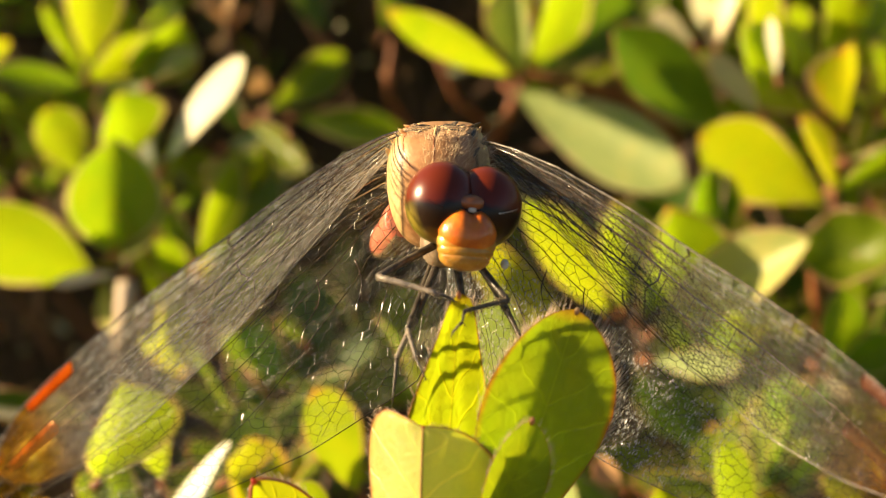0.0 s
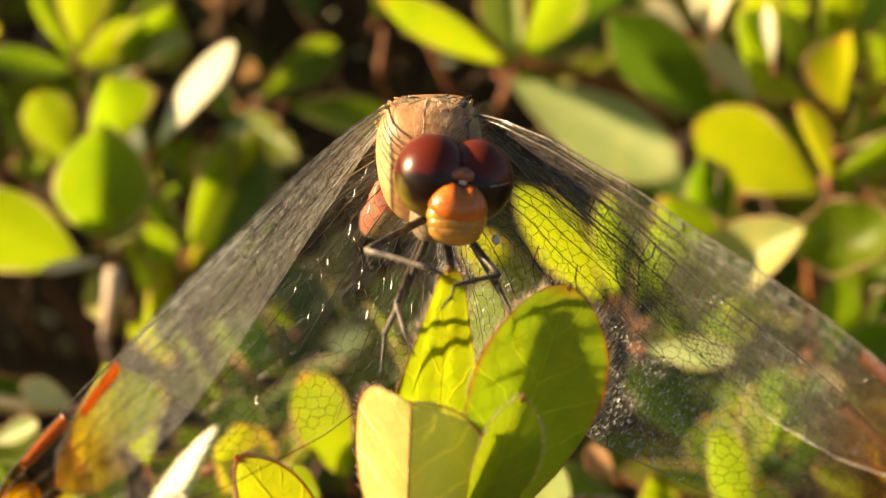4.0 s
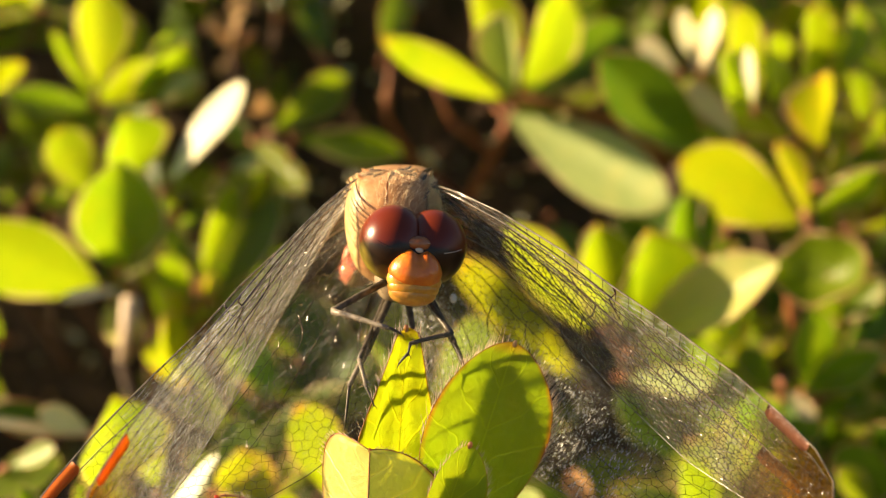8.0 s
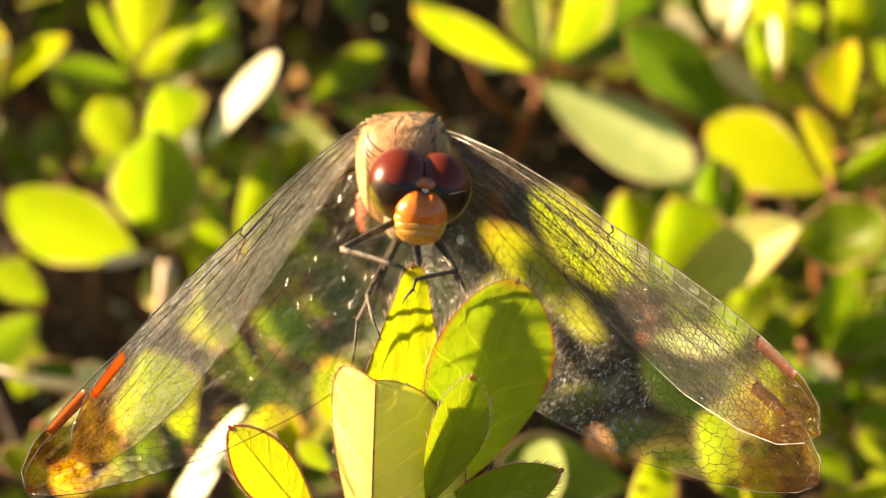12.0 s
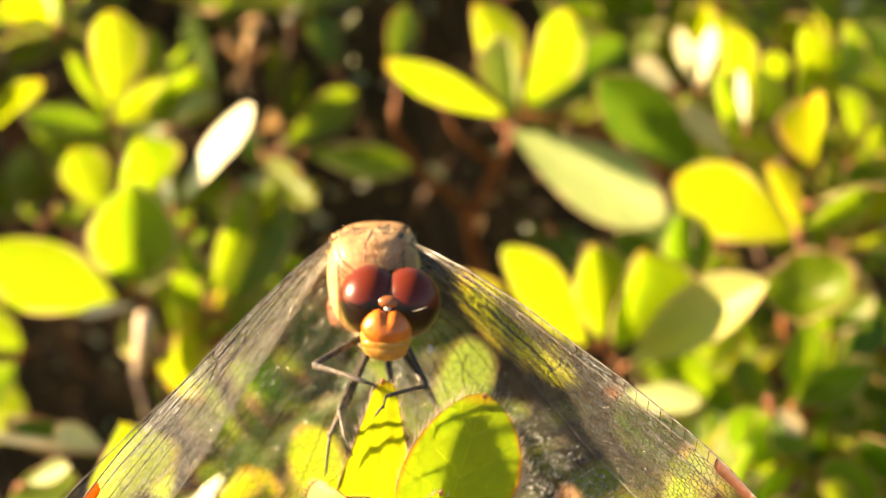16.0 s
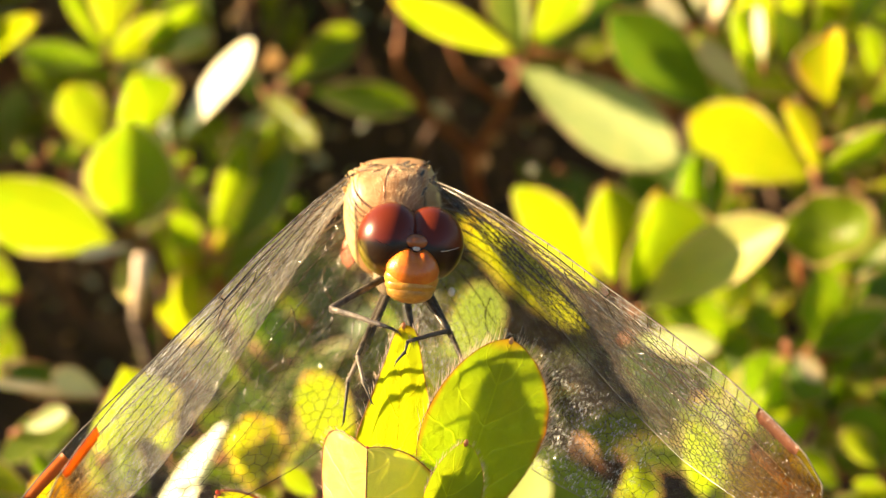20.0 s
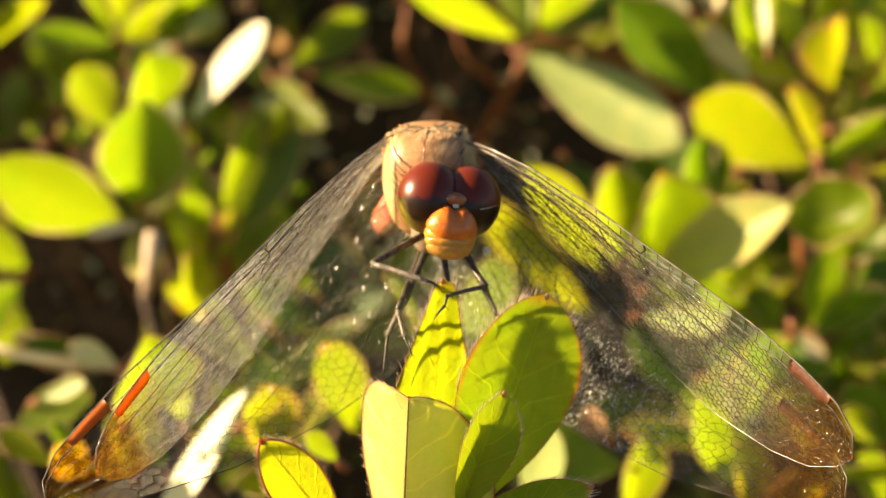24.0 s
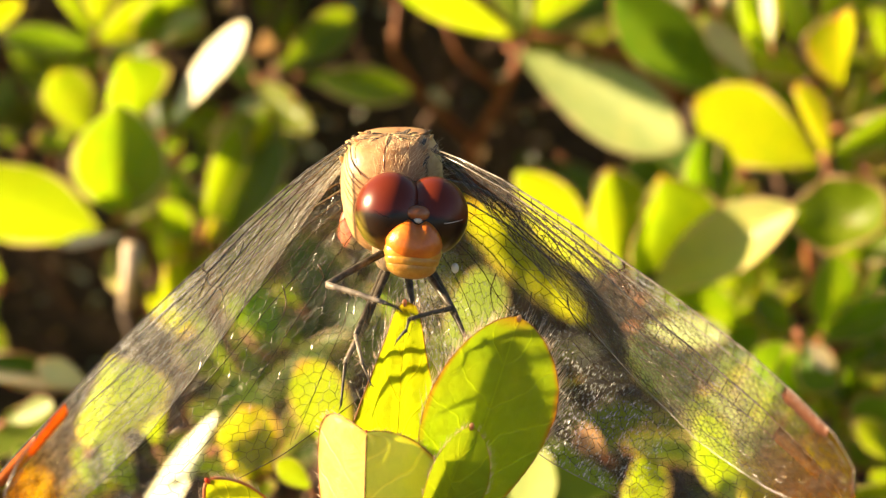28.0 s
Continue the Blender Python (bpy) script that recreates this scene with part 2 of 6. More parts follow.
def across(way):
    """Two directions square to way."""
    way = Vector(way).normalized()
    a = way.cross(Vector((0, 0, 1)) if abs(way.z) < 0.9 else Vector((1, 0, 0))).normalized()
    return a, way.cross(a)


def tube(bm, points, radii, sides=7, caps=True):
    """A tapered tube through points."""
    rings = []
    pts = [Vector(p) for p in points]
    for i, p in enumerate(pts):
        way = pts[min(i + 1, len(pts) - 1)] - pts[max(i - 1, 0)]
        a, b = across(way)
        if rings:
            old = rings[-1][0].co - pts[i - 1]
            old = old - way.normalized() * old.dot(way.normalized())
            if old.length > 1e-9:
                a = old.normalized()
                b = way.normalized().cross(a)
        rings.append([bm.verts.new(p + radii[i] * (math.cos(k * math.tau / sides) * a + math.sin(k * math.tau / sides) * b)) for k in range(sides)])
    for r, q in zip(rings, rings[1:]):
        for k in range(sides):
            bm.faces.new((r[k], r[(k + 1) % sides], q[(k + 1) % sides], q[k]))
    if caps:
        bm.faces.new(rings[0][::-1])
        bm.faces.new(rings[-1])
    return bm


def bent(a, b, sag=(0, 0, 0), n=8):
    a, b, sag = Vector(a), Vector(b), Vector(sag)
    return [a.lerp(b, i / n) + sag * (4 * (i / n) * (1 - i / n)) for i in range(n + 1)]


def blob(bm, centre, radii, turn=None, u=24, v=16, shape=None):
    """A closed rounded body; shape(x, y, z) may push the unit-sphere points about."""
    centre = Vector(centre)
    turn = turn or Matrix.Identity(3)
    rows = []
    for i in range(v + 1):
        th = math.pi * i / v
        ring = []
        for k in range(1 if i in (0, v) else u):
            ph = math.tau * k / u
            p = Vector((math.sin(th) * math.cos(ph), math.sin(th) * math.sin(ph), math.cos(th)))
            if shape:
                p = Vector(shape(p.x, p.y, p.z))
            ring.append(bm.verts.new(centre + turn @ Vector((p.x * radii[0], p.y * radii[1], p.z * radii[2]))))
        rows.append(ring)
    for r, q in zip(rows, rows[1:]):
        for k in range(u):
            ring = [r[k % len(r)], q[k % len(q)], q[(k + 1) % len(q)], r[(k + 1) % len(r)]]
            ring = list(dict.fromkeys(ring))
            bm.faces.new(ring)
    return bm


def spine(bm, a, b, r):
    """A three-sided hair from a to b."""
    a, b = Vector(a), Vector(b)
    x, y = across(b - a)
    base = [bm.verts.new(a + r * (math.cos(k * 2.094) * x + math.sin(k * 2.094) * y)) for k in range(3)]
    tip = bm.verts.new(b)
    for k in range(3):
        bm.faces.new((base[k], base[(k + 1) % 3], tip))


def leaf_width(u, point=0.0):
    """Half outline of a leaf, broadest past the middle with a blunt end; point draws the outer end out to a narrow tip, 2 makes a long wedge."""
    if not 0 < u < 1:
        return 0.0
    if point > 1:
        return (0.13 + 0.87 * (1 - u) ** 1.15) * min(1.0, (u / 0.22)) ** 0.7 * min(1.0, (1 - u) / 0.03) ** 0.5
    if point < 0:
        return math.sin(math.pi * u ** 1.30) ** 0.58
    w = math.sin(math.pi * u ** 1.55) ** 0.62
    return w * (1 - point) + point * math.sin(math.pi * u ** 0.62) ** 0.8 * (1 - 0.35 * u)


def leaf_point(u, v, length, width, fold, curl, ripple, seed, point=0.0):
    """A place on a blade: u from base to tip, v from -1 to 1."""
    w = max(leaf_width(u, point), 0.03) * width * 0.5
    x = v * w
    z = fold * abs(v) ** 1.3 * w - curl * length * u * u + ripple * width * math.sin(u * 9 + seed) * v * v * 0.3
    if point > 1:
        z += 0.00022 * math.cos(v * 8) * math.sin(math.pi * u)
    return Vector((x, u * length * (1 - 0.12 * abs(curl) * u), z))


def leaf_blade(bm, length, width, fold, curl, ripple, seed, point=0.0, nu=12, nv=8):
    uv = bm.loops.layers.uv.new("UVMap")
    grid = []
    for i in range(nu + 1):
        u = 0.5 - 0.5 * math.cos(math.pi * (0.004 + 0.992 * i / nu))
        grid.append([(bm.verts.new(leaf_point(u, 2 * k / nv - 1, length, width, fold, curl, ripple, seed, point)), u, k / nv) for k in range(nv + 1)])
    for i in range(nu):
        for k in range(nv):
            q = (grid[i][k], grid[i][k + 1], grid[i + 1][k + 1], grid[i + 1][k])
            face = bm.faces.new([e[0] for e in q])
            for loop, e in zip(face.loops, q):
                loop[uv].uv = (e[1], e[2])
    return bm


def leaf_edge(bm, r, sides, place, share=0.2):
    """A thin rolled margin along both sides of a blade, as the mesh's second material; place(u, v) is a point of the blade."""
    faces = len(bm.faces)
    for v in (-1, 1):
        us = [share + (0.995 - share) * math.sin(0.5 * math.pi * i / 16) for i in range(17)]
        tube(bm, [place(u, v) for u in us], [r * (0.5 + 0.5 * math.sin(3.1 * i) ** 2) for i in range(17)], sides, False)
    bm.faces.ensure_lookup_table()
    for f in bm.faces[faces:]:
        f.material_index = 1
    return bm


def leaf_matrix(base, tip, up):
    base, tip, up = Vector(base), Vector(tip), Vector(up)
    y = (tip - base).normalized()
    z = (up - y * up.dot(y)).normalized()
    x = y.cross(z)
    return Matrix.Translation(base) @ Matrix((x, y, z)).transposed().to_4x4()


COUNT = [0]


def leaf(sprig, base, tip, up, wide, fold=0.25, curl=0.08, tint="y", label="", ripple=0.08, point=0.0):
    """One leaf blade with its stalk, from its base to its tip, facing up, wide: width over length."""
    COUNT[0] += 1
    length = (Vector(tip) - Vector(base)).length
    bm = leaf_blade(bmesh.new(), length, length * wide, fold, curl, ripple, COUNT[0] * 1.7, point)
    if point == 0:
        leaf_edge(bm, 0.00011 + 0.004 * min(length, 0.02), 5, lambda u, v: leaf_point(u, v, length, length * wide, fold, curl, ripple, COUNT[0] * 1.7))
    ob = part("leaf", bm, [LEAF[tint], HEM[COUNT[0] % 3]], sprig, label)
    ob.matrix_basis = sprig.matrix_basis.inverted() @ leaf_matrix(base, tip, up)
    stalk = bmesh.new()
    tube(stalk, [(0, -0.0016, -0.0006), (0, -0.0005, -0.0002), (0, length * 0.1, -0.0001)], [0.0005, 0.0004, 0.0001], 6)
    part("leaf_stalk", stalk, RED_BARK, ob)
    return ob


def cupped_leaf(sprig, centre, axis, r, deep):
    """A leaf curled up into a bowl with an uneven rolled rim."""
    bm = bmesh.new()
    uv = bm.loops.layers.uv.new("UVMap")
    rings, n = 8, 28

    def place(q, k):
        a = math.tau * k / n
        wide = r * q * (1 + 0.10 * math.sin(2 * a + 0.6) + 0.05 * math.sin(5 * a))
        return Vector((wide * math.cos(a), wide * 0.86 * math.sin(a), -deep * (1 - q * q) + 0.0007 * q ** 4 * math.sin(3 * a)))

    g = [[bm.verts.new(place(0.06 + 0.94 * i / rings, k)) for k in range(n)] for i in range(rings + 1)]
    for i in range(rings):
        for k in range(n):
            f = bm.faces.new((g[i][k], g[i][(k + 1) % n], g[i + 1][(k + 1) % n], g[i + 1][k]))
            for loop, q in zip(f.loops, (i, i, i + 1, i + 1)):
                loop[uv].uv = (0.5, 0.5 + 0.5 * q / rings)
    bm.faces.new(g[0][::-1])
    faces = len(bm.faces)
    tube(bm, [place(1.0, k) for k in range(n + 1)], [r * (0.014 + 0.016 * math.sin(k * 0.9) ** 2) for k in range(n + 1)], 6)
    bm.faces.ensure_lookup_table()
    for f in bm.faces[faces:]:
        f.material_index = 1
    ob = part("leaf", bm, [LEAF["y"], HEM[2]], sprig, "cupped green leaf with a rolled red rim")
    z = Vector(axis).normalized()
    x, y = across(z)
    ob.matrix_basis = sprig.matrix_basis.inverted() @ Matrix.Translation(centre) @ Matrix((x, y, z)).transposed().to_4x4()
    return ob


def sprig_at(place, label, group="sprigs of the bush"):
    ob = new("azalea_sprig")
    ob.matrix_basis = Matrix.Translation(place)
    return tagged(ob, label, "shrub sprig", group)


def twig(sprig, points, r0, r1, mat=None, name="twig"):
    inv = sprig.matrix_basis.inverted()
    pts = [inv @ Vector(p) for p in points]
    n = len(pts) - 1
    return part(name, tube(bmesh.new(), pts, [r0 + (r1 - r0) * i / n for i in range(n + 1)], 8), mat or BARK, sprig)


# ---------- ground ----------
bm = bmesh.new()
N = 40
grid = [[bm.verts.new((1.8 * (i / N - 0.5) ** 3 * 900 + (i / N - 0.5) * 1.6, 1.8 * (k / N - 0.5) ** 3 * 900 + (k / N - 0.5) * 1.6, 0.02 * noise.noise((i * 0.9, k * 0.9, 0)))) for k in range(N + 1)] for i in range(N + 1)]
for i in range(N):
    for k in range(N):
        bm.faces.new((grid[i][k], grid[i + 1][k], grid[i + 1][k + 1], grid[i][k + 1]))
tagged(new("ground", mesh_of("ground", bm, SOIL)), "dark brown soil covered in dry litter", "ground", kind="structure")

# ---------- the bush: sprigs with single leaves ----------
sprig = sprig_at((-0.0417, 0.1205, 0.5327), "leafy azalea sprig with broad sunlit yellow-green leaves")
twig(sprig, [(-0.0417, 0.1205, 0.5327), (-0.0408, 0.1172, 0.5482), (-0.0434, 0.1179, 0.5562), (-0.0461, 0.1236, 0.5657), (-0.0471, 0.13, 0.5742)], 0.0011, 0.0006, BARK)
leaf(sprig, (-0.0481, 0.1213, 0.5501), (-0.0603, 0.104, 0.5645), (0.36, -0.93, -0.05), 0.43, 0.3, 0.08, "g")
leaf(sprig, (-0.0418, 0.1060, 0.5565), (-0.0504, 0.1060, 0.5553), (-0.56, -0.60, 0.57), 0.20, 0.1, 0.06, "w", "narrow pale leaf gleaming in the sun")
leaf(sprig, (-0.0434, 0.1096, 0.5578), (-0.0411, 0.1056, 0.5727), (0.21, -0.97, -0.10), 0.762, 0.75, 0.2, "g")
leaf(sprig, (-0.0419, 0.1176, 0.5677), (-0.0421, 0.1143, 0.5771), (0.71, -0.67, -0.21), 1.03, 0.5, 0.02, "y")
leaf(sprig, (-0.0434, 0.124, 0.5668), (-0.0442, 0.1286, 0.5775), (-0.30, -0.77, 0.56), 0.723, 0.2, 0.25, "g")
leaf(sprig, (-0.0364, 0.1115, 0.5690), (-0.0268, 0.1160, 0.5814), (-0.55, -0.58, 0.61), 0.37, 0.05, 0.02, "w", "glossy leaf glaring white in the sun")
leaf(sprig, (-0.0489, 0.1228, 0.5636), (-0.054, 0.1247, 0.5723), (0.51, -0.79, 0.35), 0.712, 0.25, -0.1, "y")
leaf(sprig, (-0.0403, 0.125, 0.5634), (-0.0418, 0.1304, 0.5744), (-0.58, -0.73, 0.37), 0.47, 0.1, 0.08, "d")
leaf(sprig, (-0.0489, 0.13, 0.5741), (-0.0594, 0.1234, 0.5778), (0.41, -0.85, 0.31), 0.295, 0.65, 0.2, "g")
leaf(sprig, (-0.0482, 0.1271, 0.5752), (-0.0396, 0.127, 0.5815), (0.30, -0.87, -0.40), 0.557, 0.2, 0.02, "y")
leaf(sprig, (-0.0434, 0.1303, 0.5749), (-0.0351, 0.1256, 0.582), (0.30, -0.81, -0.50), 0.832, 0.55, 0.25, "y")
leaf(sprig, (-0.0488, 0.1308, 0.5763), (-0.0479, 0.1345, 0.5902), (0.64, -0.72, 0.27), 0.6, 0.3, 0.12, "y")
leaf(sprig, (-0.0491, 0.1304, 0.5751), (-0.0544, 0.1295, 0.5853), (0.48, -0.88, 0.07), 0.232, 0.5, -0.1, "y")
leaf(sprig, (-0.0396, 0.1251, 0.5758), (-0.0334, 0.126, 0.5797), (-0.29, -0.59, 0.75), 0.477, 0.65, 0.08, "p")
leaf(sprig, (-0.0402, 0.129, 0.5743), (-0.0376, 0.1305, 0.5833), (0.32, -0.91, 0.26), 0.681, 0.5, 0.2, "g")
leaf(sprig, (-0.0341, 0.1265, 0.549), (-0.0257, 0.1367, 0.5628), (0.41, -0.82, 0.39), 0.488, 0.55, 0.02, "d")
leaf(sprig, (-0.0327, 0.1222, 0.5527), (-0.0286, 0.1239, 0.568), (-0.16, -0.91, 0.38), 0.317, 0.5, 0.25, "g")
leaf(sprig, (-0.0273, 0.1221, 0.5614), (-0.0245, 0.1266, 0.5658), (0.86, -0.49, 0.13), 0.678, 0.5, 0.12, "y")
leaf(sprig, (-0.0305, 0.1262, 0.5668), (-0.0255, 0.1247, 0.5674), (-0.40, -0.74, 0.54), 0.43, 0.65, -0.1, "p")
leaf(sprig, (-0.034, 0.1167, 0.553), (-0.0384, 0.1189, 0.561), (0.19, -0.88, 0.43), 0.377, 0.2, 0.08, "g")
leaf(sprig, (-0.0464, 0.1167, 0.553), (-0.0388, 0.117, 0.5591), (-0.08, -0.89, 0.44), 0.334, 0.55, 0.2, "g")
leaf(sprig, (-0.0348, 0.1103, 0.5507), (-0.0368, 0.0982, 0.5481), (0.95, -0.22, 0.22), 0.815, 0.3, 0.02, "o")
leaf(sprig, (-0.0336, 0.1157, 0.5501), (-0.0302, 0.1164, 0.5563), (0.43, -0.89, 0.14), 0.467, 0.5, 0.25, "o")
leaf(sprig, (-0.0453, 0.1163, 0.5519), (-0.0439, 0.1039, 0.5504), (-0.74, -0.27, 0.61), 0.215, 0.65, 0.12, "p")
leaf(sprig, (-0.0414, 0.1227, 0.5387), (-0.0454, 0.1211, 0.5322), (0.14, -0.95, 0.26), 0.56, 0.2, -0.1, "d")
leaf(sprig, (-0.0536, 0.13, 0.5588), (-0.0589, 0.1306, 0.5618), (0.05, -0.90, 0.43), 0.463, 0.55, 0.08, "g")
leaf(sprig, (-0.0621, 0.1354, 0.5584), (-0.0652, 0.1353, 0.56), (0.04, -0.91, 0.42), 0.555, 0.3, 0.2, "y")
leaf(sprig, (-0.056, 0.1299, 0.5584), (-0.0519, 0.1315, 0.5634), (0.25, -0.96, 0.14), 0.484, 0.5, 0.02, "g")
leaf(sprig, (-0.0365, 0.1119, 0.555), (-0.0358, 0.1125, 0.5582), (0.72, -0.66, 0.20), 0.664, 0.65, 0.25, "o")
leaf(sprig, (-0.0297, 0.1293, 0.5569), (-0.0335, 0.1308, 0.5634), (0.09, -0.92, 0.39), 0.463, 0.2, 0.12, "g")
leaf(sprig, (-0.061, 0.1303, 0.5597), (-0.0634, 0.1314, 0.5617), (0.32, -0.74, 0.59), 0.615, 0.55, -0.1, "y")
leaf(sprig, (-0.057, 0.1302, 0.5592), (-0.0583, 0.131, 0.562), (0.54, -0.66, 0.52), 0.575, 0.3, 0.08, "o")
leaf(sprig, (-0.0412, 0.1117, 0.5545), (-0.0394, 0.1122, 0.5568), (0.64, -0.76, -0.09), 0.676, 0.5, 0.2, "y")
leaf(sprig, (-0.0357, 0.1168, 0.5531), (-0.0379, 0.1178, 0.556), (-0.34, -0.94, 0.09), 0.404, 0.65, 0.02, "p")
leaf(sprig, (-0.042, 0.1077, 0.5588), (-0.0409, 0.1064, 0.5634), (0.69, -0.72, -0.12), 0.446, 0.2, 0.25, "y")
leaf(sprig, (-0.0319, 0.1114, 0.5536), (-0.0307, 0.1121, 0.5562), (0.68, -0.73, -0.02), 0.68, 0.55, 0.12, "o")
leaf(sprig, (-0.0292, 0.1181, 0.5568), (-0.0304, 0.119, 0.5586), (0.52, -0.67, 0.54), 0.681, 0.3, -0.1, "y")
leaf(sprig, (-0.0531, 0.1289, 0.5618), (-0.0552, 0.1299, 0.5657), (0.28, -0.84, 0.47), 0.486, 0.5, 0.08, "g")
leaf(sprig, (-0.0381, 0.1241, 0.558), (-0.0347, 0.1242, 0.5603), (0.16, -0.98, 0.12), 0.478, 0.65, 0.2, "g")
sprig = sprig_at((-0.0685, 0.1183, 0.5266), "azalea shoot with small yellow-green leaves")
twig(sprig, [(-0.0685, 0.1183, 0.5266), (-0.0653, 0.1179, 0.5409), (-0.0635, 0.1161, 0.5452)], 0.0011, 0.0006, BARK)
leaf(sprig, (-0.0604, 0.1144, 0.5464), (-0.0657, 0.1105, 0.5529), (0.45, -0.88, 0.12), 0.591, 0.3, 0.08, "g")
leaf(sprig, (-0.0614, 0.1137, 0.5446), (-0.0656, 0.1007, 0.5431), (0.60, -0.78, 0.10), 0.50, 0.5, 0.2, "d")
leaf(sprig, (-0.0751, 0.135, 0.5726), (-0.0686, 0.1364, 0.5768), (-0.41, -0.42, 0.81), 0.752, 0.65, 0.02, "p")
leaf(sprig, (-0.0637, 0.1179, 0.5409), (-0.0629, 0.1087, 0.5356), (0.70, -0.50, 0.51), 0.614, 0.2, 0.25, "g")
sprig = sprig_at((-0.0311, 0.1558, 0.5376), "dark green azalea sprig deep inside the bush")
twig(sprig, [(-0.0311, 0.1558, 0.5376), (-0.0271, 0.1517, 0.557), (-0.0268, 0.149, 0.565), (-0.0175, 0.1578, 0.574)], 0.0011, 0.0006, BARK)
leaf(sprig, (-0.0266, 0.1439, 0.5664), (-0.0154, 0.1509, 0.5733), (0.37, -0.83, 0.41), 0.428, 0.3, 0.08, "g")
leaf(sprig, (-0.0229, 0.1437, 0.5658), (-0.0075, 0.1401, 0.5646), (-0.00, -0.95, 0.33), 0.331, 0.5, 0.2, "g")
leaf(sprig, (-0.0293, 0.1435, 0.5652), (-0.0206, 0.1309, 0.562), (-0.61, -0.58, 0.54), 0.317, 0.65, 0.02, "g")
leaf(sprig, (-0.0106, 0.1581, 0.5746), (-0.0074, 0.1593, 0.5846), (0.32, -0.92, 0.25), 0.486, 0.2, 0.25, "d")
leaf(sprig, (-0.0256, 0.14, 0.571), (-0.0281, 0.1355, 0.5733), (-0.83, 0.47, 0.29), 0.578, 0.55, 0.12, "t")
leaf(sprig, (-0.0202, 0.1683, 0.5721), (-0.0238, 0.1722, 0.5802), (0.12, -0.92, 0.38), 0.556, 0.3, -0.1, "d")
leaf(sprig, (-0.0305, 0.1528, 0.5603), (-0.0348, 0.1544, 0.5662), (0.08, -0.92, 0.39), 0.462, 0.5, 0.08, "d")
sprig = sprig_at((-0.0331, 0.1573, 0.5724), "dry grey flower remains caught in the twigs")
twig(sprig, [(-0.0331, 0.1573, 0.5724), (-0.0334, 0.1567, 0.577)], 0.0011, 0.0006, BARK)
leaf(sprig, (-0.0334, 0.1564, 0.5762), (-0.0357, 0.1543, 0.5799), (-0.59, -0.57, -0.58), 0.552, 0.3, 0.08, "t")
leaf(sprig, (-0.0334, 0.1564, 0.5762), (-0.0326, 0.1546, 0.5821), (-0.87, -0.46, 0.18), 0.449, 0.5, 0.2, "t")
leaf(sprig, (-0.0331, 0.1563, 0.5758), (-0.0294, 0.1541, 0.5794), (-0.70, -0.57, 0.42), 0.333, 0.65, 0.02, "t")
leaf(sprig, (-0.0336, 0.1563, 0.5758), (-0.0352, 0.1471, 0.5767), (-0.82, -0.04, 0.57), 0.448, 0.2, 0.25, "t")
sprig = sprig_at((0.0361, 0.1464, 0.5578), "azalea sprig with yellow and orange leaves on a red-brown twig")
twig(sprig, [(0.0361, 0.1464, 0.5578), (0.0236, 0.1395, 0.5696), (0.0153, 0.1352, 0.5731), (0.0089, 0.1314, 0.5748)], 0.0011, 0.0006, RED_BARK)
leaf(sprig, (0.0078, 0.1354, 0.5737), (-0.0075, 0.1162, 0.5862), (0.40, -0.90, -0.10), 0.18, 0.3, 0.08, "y")
leaf(sprig, (0.0075, 0.1315, 0.5753), (0.0054, 0.1284, 0.5918), (0.66, -0.74, 0.13), 0.508, 0.5, 0.2, "y")
leaf(sprig, (0.0085, 0.1294, 0.5754), (0.0072, 0.1208, 0.589), (-0.62, -0.64, -0.45), 0.46, 0.65, 0.02, "p")
leaf(sprig, (0.0097, 0.1339, 0.5756), (0.0189, 0.1379, 0.5876), (0.70, -0.72, 0.01), 0.675, 0.2, 0.25, "y")
leaf(sprig, (0.0107, 0.1377, 0.5737), (0.0265, 0.1473, 0.5818), (0.34, -0.77, 0.53), 0.414, 0.55, 0.12, "d")
leaf(sprig, (0.0074, 0.1348, 0.5720), (0.0302, 0.1220, 0.5622), (-0.60, -0.58, 0.55), 0.36, 0.22, -0.1, "p", "pale green leaf with its face to the sun")
leaf(sprig, (0.0116, 0.1485, 0.5789), (0.0215, 0.1491, 0.5829), (0.04, -0.97, 0.24), 0.37, 0.5, 0.08, "d")
sprig = sprig_at((0.0536, 0.1169, 0.5535), "azalea sprig with broad yellow leaves edged in red")
twig(sprig, [(0.0536, 0.1169, 0.5535), (0.0455, 0.1045, 0.5654), (0.0442, 0.1126, 0.5724), (0.042, 0.1212, 0.5805)], 0.0011, 0.0006, BARK)
leaf(sprig, (0.035, 0.1226, 0.5691), (0.0198, 0.1155, 0.5845), (0.26, -0.96, -0.07), 0.409, 0.45, 0.08, "d")
leaf(sprig, (0.0364, 0.1083, 0.5759), (0.0299, 0.1055, 0.5838), (-0.20, -0.87, -0.45), 0.363, 0.04, 0.02, "w")
leaf(sprig, (0.0383, 0.1156, 0.5745), (0.0356, 0.1173, 0.5857), (0.70, -0.65, 0.29), 0.634, 0.3, 0.02, "y")
leaf(sprig, (0.043, 0.1179, 0.5746), (0.0425, 0.1175, 0.585), (0.66, -0.71, 0.24), 0.6, 0.4, 0.25, "y")
leaf(sprig, (0.0443, 0.1133, 0.5743), (0.0344, 0.1137, 0.5789), (0.02, -0.92, 0.39), 0.415, 0.55, 0.12, "y")
leaf(sprig, (0.0468, 0.1156, 0.5622), (0.028, 0.1094, 0.5734), (0.34, -0.93, 0.14), 0.45, 0.15, -0.1, "y")
leaf(sprig, (0.0448, 0.102, 0.5677), (0.0404, 0.1005, 0.5779), (0.60, -0.77, 0.23), 0.362, 0.5, 0.08, "o")
